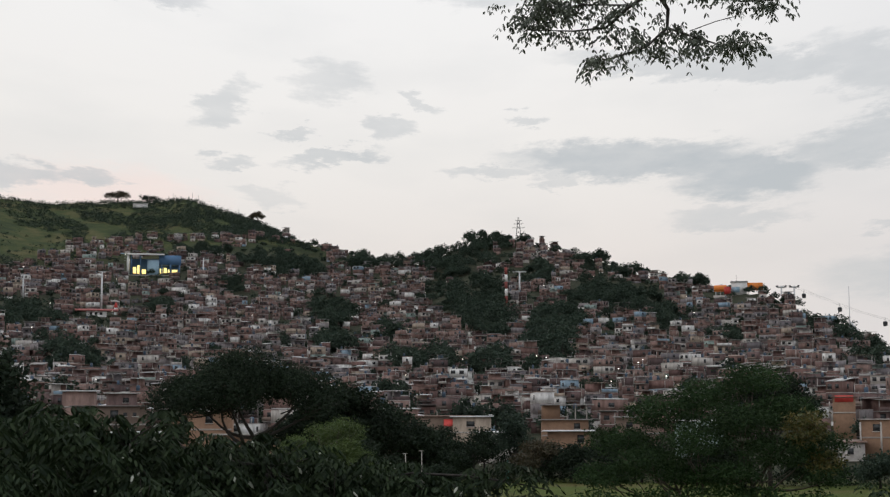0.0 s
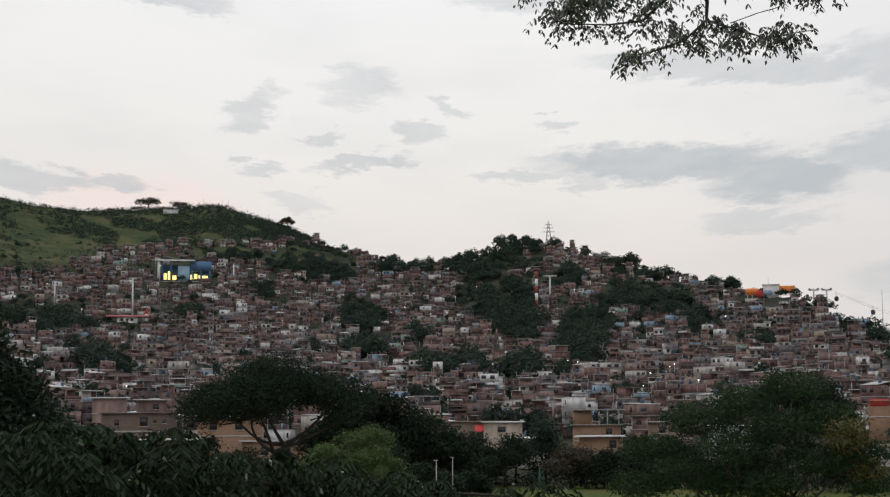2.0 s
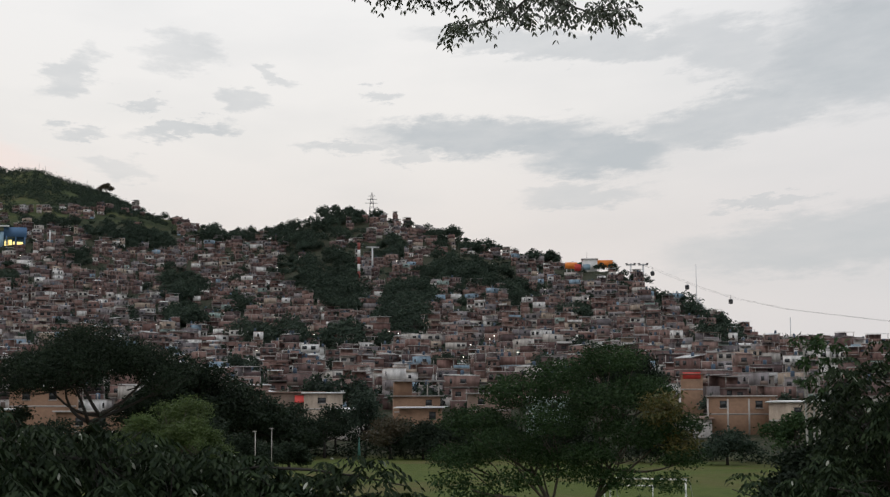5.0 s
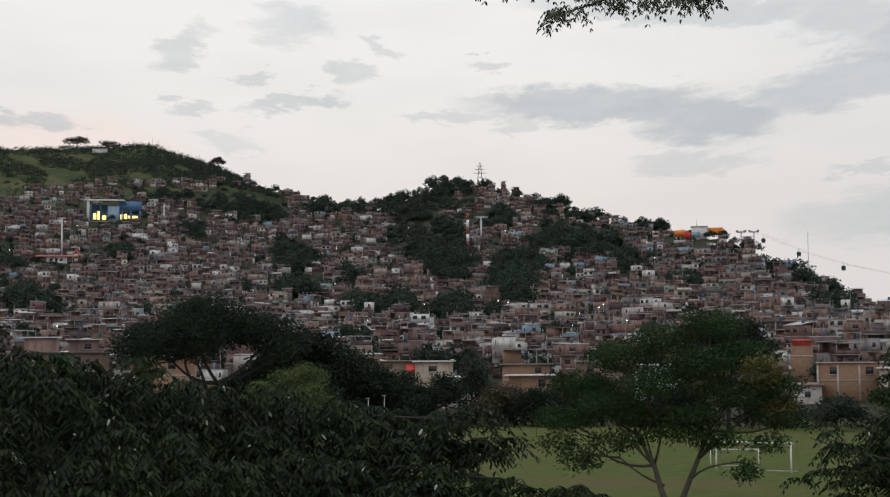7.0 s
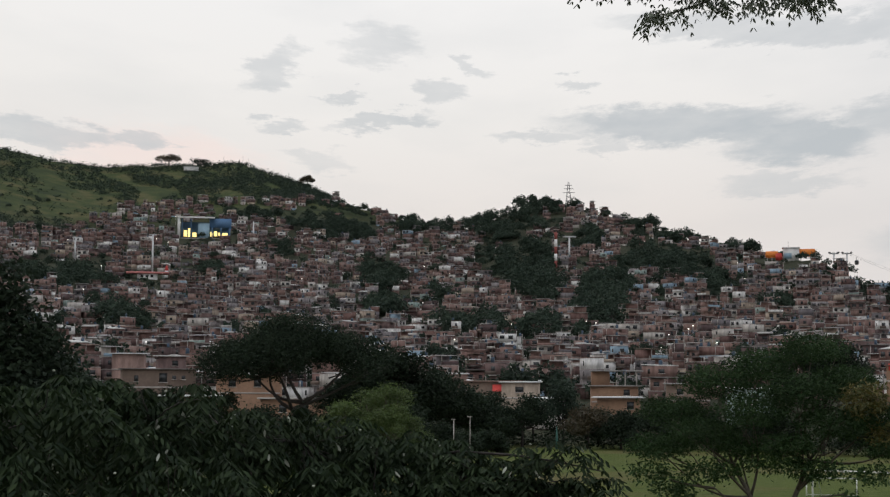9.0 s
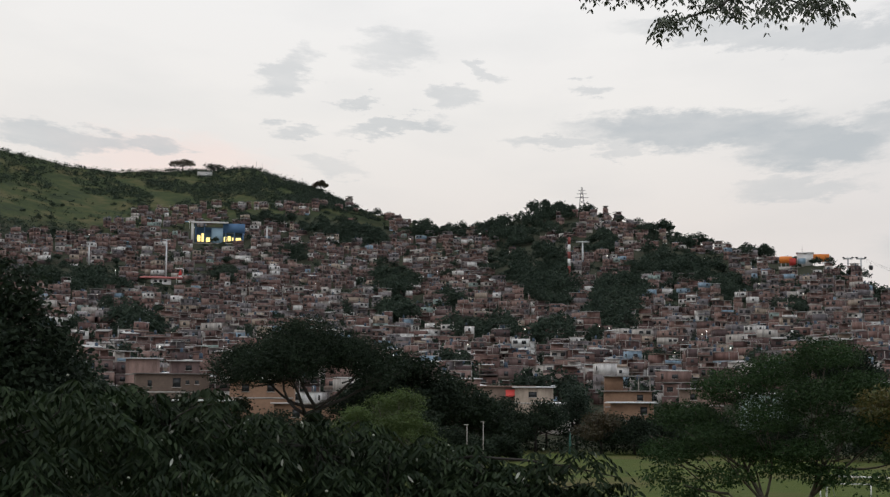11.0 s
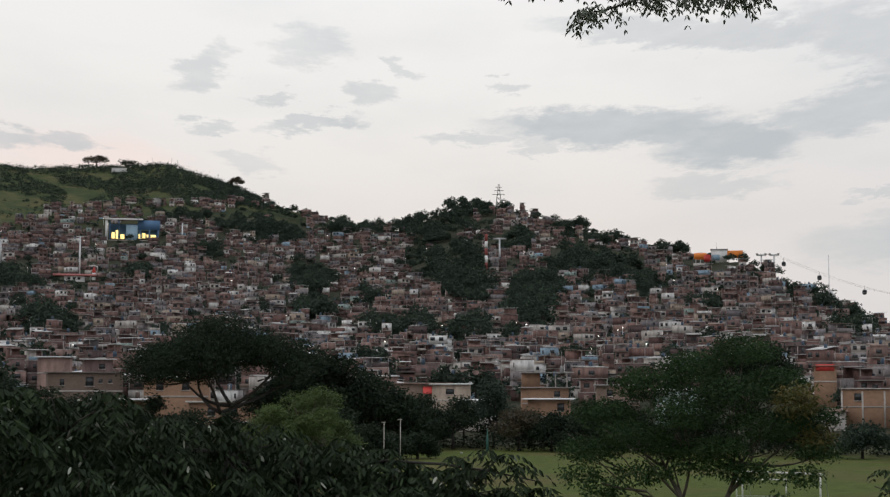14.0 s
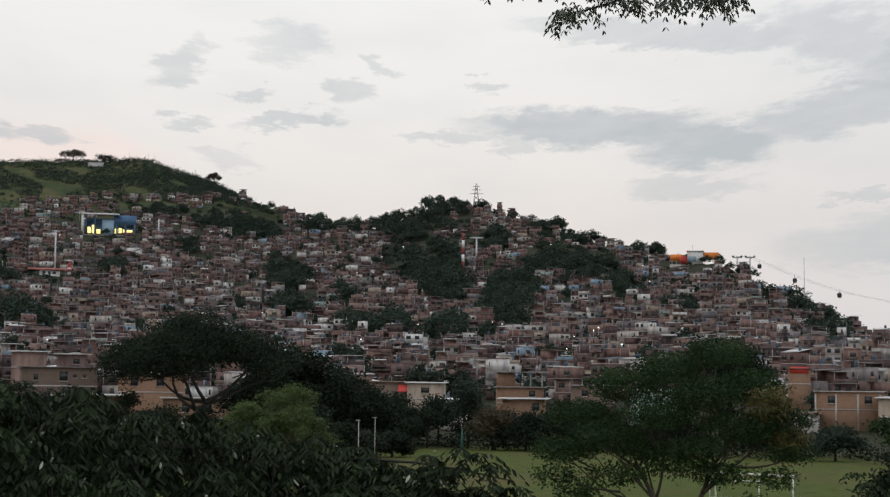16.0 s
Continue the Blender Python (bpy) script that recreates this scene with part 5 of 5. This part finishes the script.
def near_tree(name, az, r, trunk_top, lobes, n_tips, leaf, label, mats=("dark_bark", "leaf_near"), arms=(), thick=0.16):
    """lobes: (bearing, elevation, distance, radius across, radius deep, radius up) seen from the viewpoint."""
    t = thing(name, pose(0, 0, 0), label, "tree")
    b = at(az, 0, r)
    top = np.array((b.x, b.y, trunk_top))
    part("trunk", tube([(b.x, b.y, -0.2), (b.x + 0.1, b.y, trunk_top * 0.5), tuple(top)], [thick, thick * 0.85, thick * 0.7], 8), mats[0], t, smooth=True)
    L = []
    for a, e, rr, ra, rd, ru in lobes:
        p = at(a, e, rr)
        L.append((p.x, p.y, p.z, ra, rd, ru))
    pc = [limb(rng_near, top, np.array(l[:3]) - (0, 0, l[5] * 0.4), thick * 0.5, thick * 0.15, 0.05, 6) for l in L]
    tips = list(in_lobes(rng_near, L, n_tips, 0.25))
    for arm in arms:
        ps = [np.array(at(*q)) for q in arm]
        pc.append(tube(ps, np.linspace(0.035, 0.010, len(ps)), 6))
        for q0, q1 in zip(ps[:-1], ps[1:]):
            for u in (0.1, 0.3, 0.45, 0.6, 0.8, 0.95):
                tips.append(q0 + (q1 - q0) * u + rng_near.normal(size=3) * 0.17)
    for c in tips[::4]:
        l = min(L, key=lambda q: np.linalg.norm(np.array(q[:3]) - c))
        pc.append(limb(rng_near, np.array(l[:3]), c, 0.018, 0.006, 0.03, 3))
    part("branching", join(pc), mats[0], t, smooth=True)
    part("crown", drooping(rng_near, tips, 5, leaf[0], leaf[1]), mats[1], t)
    # tiny pale balls strewn over the crown
    if n_tips > 530 and az < -4:
        part("pale_blossom", join([ball(tuple(c + rng_near.normal(size=3) * 0.15 + (0, 0, 0.18)), rng_near.uniform(0.012, 0.026), 0.8, 6, 4) for c in tips[::11]]), "pale_speck", t, "small pale tufts")
    return t


near_tree("near_tree", -26, 14, 5.0, [(-33, -2.4, 13, 1.9, 1.8, 1.0), (-28.5, -2.0, 14, 1.6, 1.8, 0.85), (-24, -1.9, 13.5, 1.5, 1.8, 0.8), (-19.5, -2.9, 14, 1.5, 1.8, 0.8), (-31, -8.5, 12, 2.2, 1.8, 1.2), (-23, -9.0, 12.5, 2.2, 1.8, 1.2), (-38, -6, 13, 2.4, 2.2, 1.8), (-16.5, -8.5, 13, 1.8, 1.6, 1.1)],
          540, (0.20, 0.055), "dark drooping-leaved tree close below the viewpoint")
near_tree("near_tree", -9, 14.5, 4.6, [(-14, -3.4, 14, 1.5, 1.6, 0.65), (-9.5, -4.3, 14.5, 1.4, 1.6, 0.6), (-5, -5.2, 14, 1.4, 1.5, 0.5), (-1.5, -6.0, 13.6, 1.1, 1.0, 0.35), (1.8, -6.6, 13.4, 1.1, 1.0, 0.3), (-9, -8.2, 13.6, 1.8, 1.6, 0.9), (-3, -9.4, 13.2, 1.6, 1.4, 0.8), (-12, -10.0, 13, 2.0, 1.6, 1.0), (-6, -11.0, 13, 1.7, 1.4, 0.8)],
          535, (0.19, 0.052), "dark drooping-leaved tree with long side branches", arms=[[(-8, -5.0, 14.5), (-3, -4.1, 14), (1, -4.3, 13.6), (4.6, -4.8, 13.2), (7.6, -5.4, 13)], [(-6, -9, 13.5), (-1, -8.2, 13), (3, -9.0, 12.8), (7, -9.2, 12.6), (10.5, -10.2, 12.5)], [(-4, -7, 14), (0, -6.0, 13.6), (4, -6.4, 13.2), (6.5, -7.2, 13)], [(-4, -10, 13.5), (0, -9.5, 13), (4, -10.4, 12.8), (8, -10.8, 12.6)]])
near_tree("near_tree", -22, 18, 5.2, [(-29.5, -1.2, 18, 2.0, 1.5, 0.6), (-24.5, -2.8, 18, 1.6, 1.5, 0.55), (-20, -3.3, 18, 1.5, 1.5, 0.55), (-15.5, -4.2, 18, 1.6, 1.5, 0.6), (-22, -6.5, 17.5, 2.2, 1.5, 1.0), (-28, -5.5, 17.5, 2.2, 1.5, 1.1)],
          320, (0.20, 0.055), "dark leafy tree below the viewpoint")
near_tree("near_sapling", 13.5, 12.5, 4.8, [(13.4, -10.2, 12.5, 0.45, 0.4, 0.3), (14.4, -10.8, 12.5, 0.4, 0.4, 0.25)], 14, (0.16, 0.05), "leafy top of a young tree close below the viewpoint", thick=0.04)
near_tree("near_tree", 39.5, 21, 5.5, [(38.5, 1.5, 21, 1.9, 1.8, 1.0), (36.5, -1.0, 21, 1.5, 1.8, 0.9), (41.5, -1.5, 21, 2.2, 1.8, 1.2), (37.5, -4.5, 20.5, 2.0, 1.8, 1.1), (42, -7, 20, 2.4, 1.8, 1.4), (35, -5.5, 20.5, 1.3, 1.4, 0.7), (36.0, -9.0, 20, 2.0, 1.6, 1.2)],
          520, (0.17, 0.055), "dense green tree near the field", ("dark_bark", "leaf_near"), arms=[[(36, -6.5, 19), (33.5, -6.4, 18.4), (31.5, -6.0, 18), (29.2, -5.2, 17.8)], [(36, -7.5, 19), (33.5, -7.8, 18.4), (31.5, -7.4, 18), (29.5, -7.8, 17.8)], [(36.5, -5.2, 19), (34.2, -4.8, 18.6)]])

# ---- the tree whose limb hangs over the view ----
def limb_at(a, e, r):
    """A place on the hanging limb."""
    return at(4.9 + (a - 4.3) * 0.875, e - 0.6, r)


over = thing("overhanging_tree", pose(0, 0, 0), "tall tree with a leafy limb hanging overhead", "tree")
part("trunk", tube([at(58, 0, 19) - Vector((0, 0, 8.2)), at(56.5, -5, 19), at(55, 5, 19.2), at(52.5, 14, 19.6)], [0.5, 0.42, 0.36, 0.30], 10), "dark_bark", over, smooth=True)
part("main_limb", tube([at(52.5, 14, 19.6), at(49.0, 20.8, 19.8), at(46.4, 25.0, 20), at(39, 33.5, 20), limb_at(26, 36.5, 20), limb_at(20, 34.5, 20), limb_at(17.7, 32.0, 20)], [0.24, 0.2, 0.17, 0.14, 0.10, 0.075, 0.055], 8), "dark_bark", over, smooth=True)
TWIGS = [
    [(17.7, 32.0), (17.1, 30.6), (14.9, 29.8), (12.9, 28.7), (10.0, 28.7), (6.1, 29.0)],
    [(17.3, 30.5), (18.2, 29.3), (18.1, 28.2), (16.3, 27.2), (13.7, 26.8), (12.1, 26.7)],
    [(18.1, 28.2), (20.9, 27.2), (22.6, 26.6), (26.2, 26.5)],
    [(17.7, 31.9), (19.9, 31.0), (21.6, 30.1), (24.1, 29.0), (26.6, 28.7), (28.3, 28.9)],
    [(14.9, 29.9), (10.8, 30.3), (8.3, 29.9)],
    [(20.0, 27.8), (22.1, 28.1), (23.8, 28.2)],
    [(20.0, 34.4), (13.4, 32.4), (8.9, 31.5), (5.9, 30.9), (4.3, 29.1)],
]
rng_over = np.random.default_rng(8)
wood, tips = [], []
for i, tw_ in enumerate(TWIGS):
    ps = [limb_at(a, e, 20 + 0.5 * math.sin(a * 0.7 + i)) for a, e in tw_]
    r0 = [0.075, 0.065, 0.034, 0.04, 0.03, 0.014, 0.045][i]
    wood.append(tube(ps, np.linspace(r0, 0.010, len(ps)), 6))
    if i == 5:
        continue
    for p0, p1 in zip(ps[:-1], ps[1:]):
        ln = (p1 - p0).length
        for u in np.arange(0.0, 1.0, 0.26 / ln):
            if (i, p0) in ((0, ps[0]), (1, ps[0])) or rng_over.random() < 0.12:
                continue
            c = p0.lerp(p1, float(u)) + Vector(rng_over.normal(size=3) * np.array((0.16, 0.22, 0.13)))
            tips.append(c)
for a, e, n_, sa, se in ((8.0, 30.4, 26, 2.8, 0.6), (6.5, 29.9, 12, 1.5, 0.7), (11.5, 31.3, 12, 2.0, 0.4), (20.5, 30.9, 12, 2.2, 0.5), (15.5, 28.3, 9, 1.7, 0.6), (20.0, 27.0, 10, 2.4, 0.4), (24.5, 26.9, 8, 1.6, 0.4), (12.0, 26.7, 6, 0.9, 0.3)):
    for _ in range(n_):
        tips.append(limb_at(a + rng_over.normal() * sa * 0.6, e + rng_over.normal() * se * 0.6, 20 + rng_over.normal() * 0.3))
for c in tips[::3]:
    q = min((p for tw_ in TWIGS[:5] for p in (limb_at(a, e, 20) for a, e in tw_)), key=lambda s: (s - c).length)
    wood.append(limb(rng_over, tuple(q), tuple(c), 0.012, 0.005, 0.0, 3))
part("branching", join(wood), "dark_bark", over, smooth=True)
v, f = drooping(rng_over, [tuple(c) for c in tips], 3, 0.155, 0.058, 1.3)
part("foliage", (v, f), "leaf_over", over)
# leaves of a lower limb
side_tips = [at(41.2 + rng_over.normal() * 0.9, 10.2 + rng_over.normal() * 0.4, 19.6 + rng_over.normal() * 0.3) for _ in range(36)]
side_tips += [at(44.4 + rng_over.normal() * 0.9, 9.4 + rng_over.normal() * 1.5, 19.6 + rng_over.normal() * 0.3) for _ in range(45)]
part("side_limb", tube([at(55, 5, 19.2), at(47, 8.8, 19.4), at(43, 10.3, 19.5), at(40.2, 10.4, 19.6)], [0.12, 0.07, 0.04, 0.015], 6), "dark_bark", over, smooth=True)
part("side_foliage", drooping(rng_over, [tuple(c) for c in side_tips], 4, 0.16, 0.06, 1.2), "leaf_over", over)
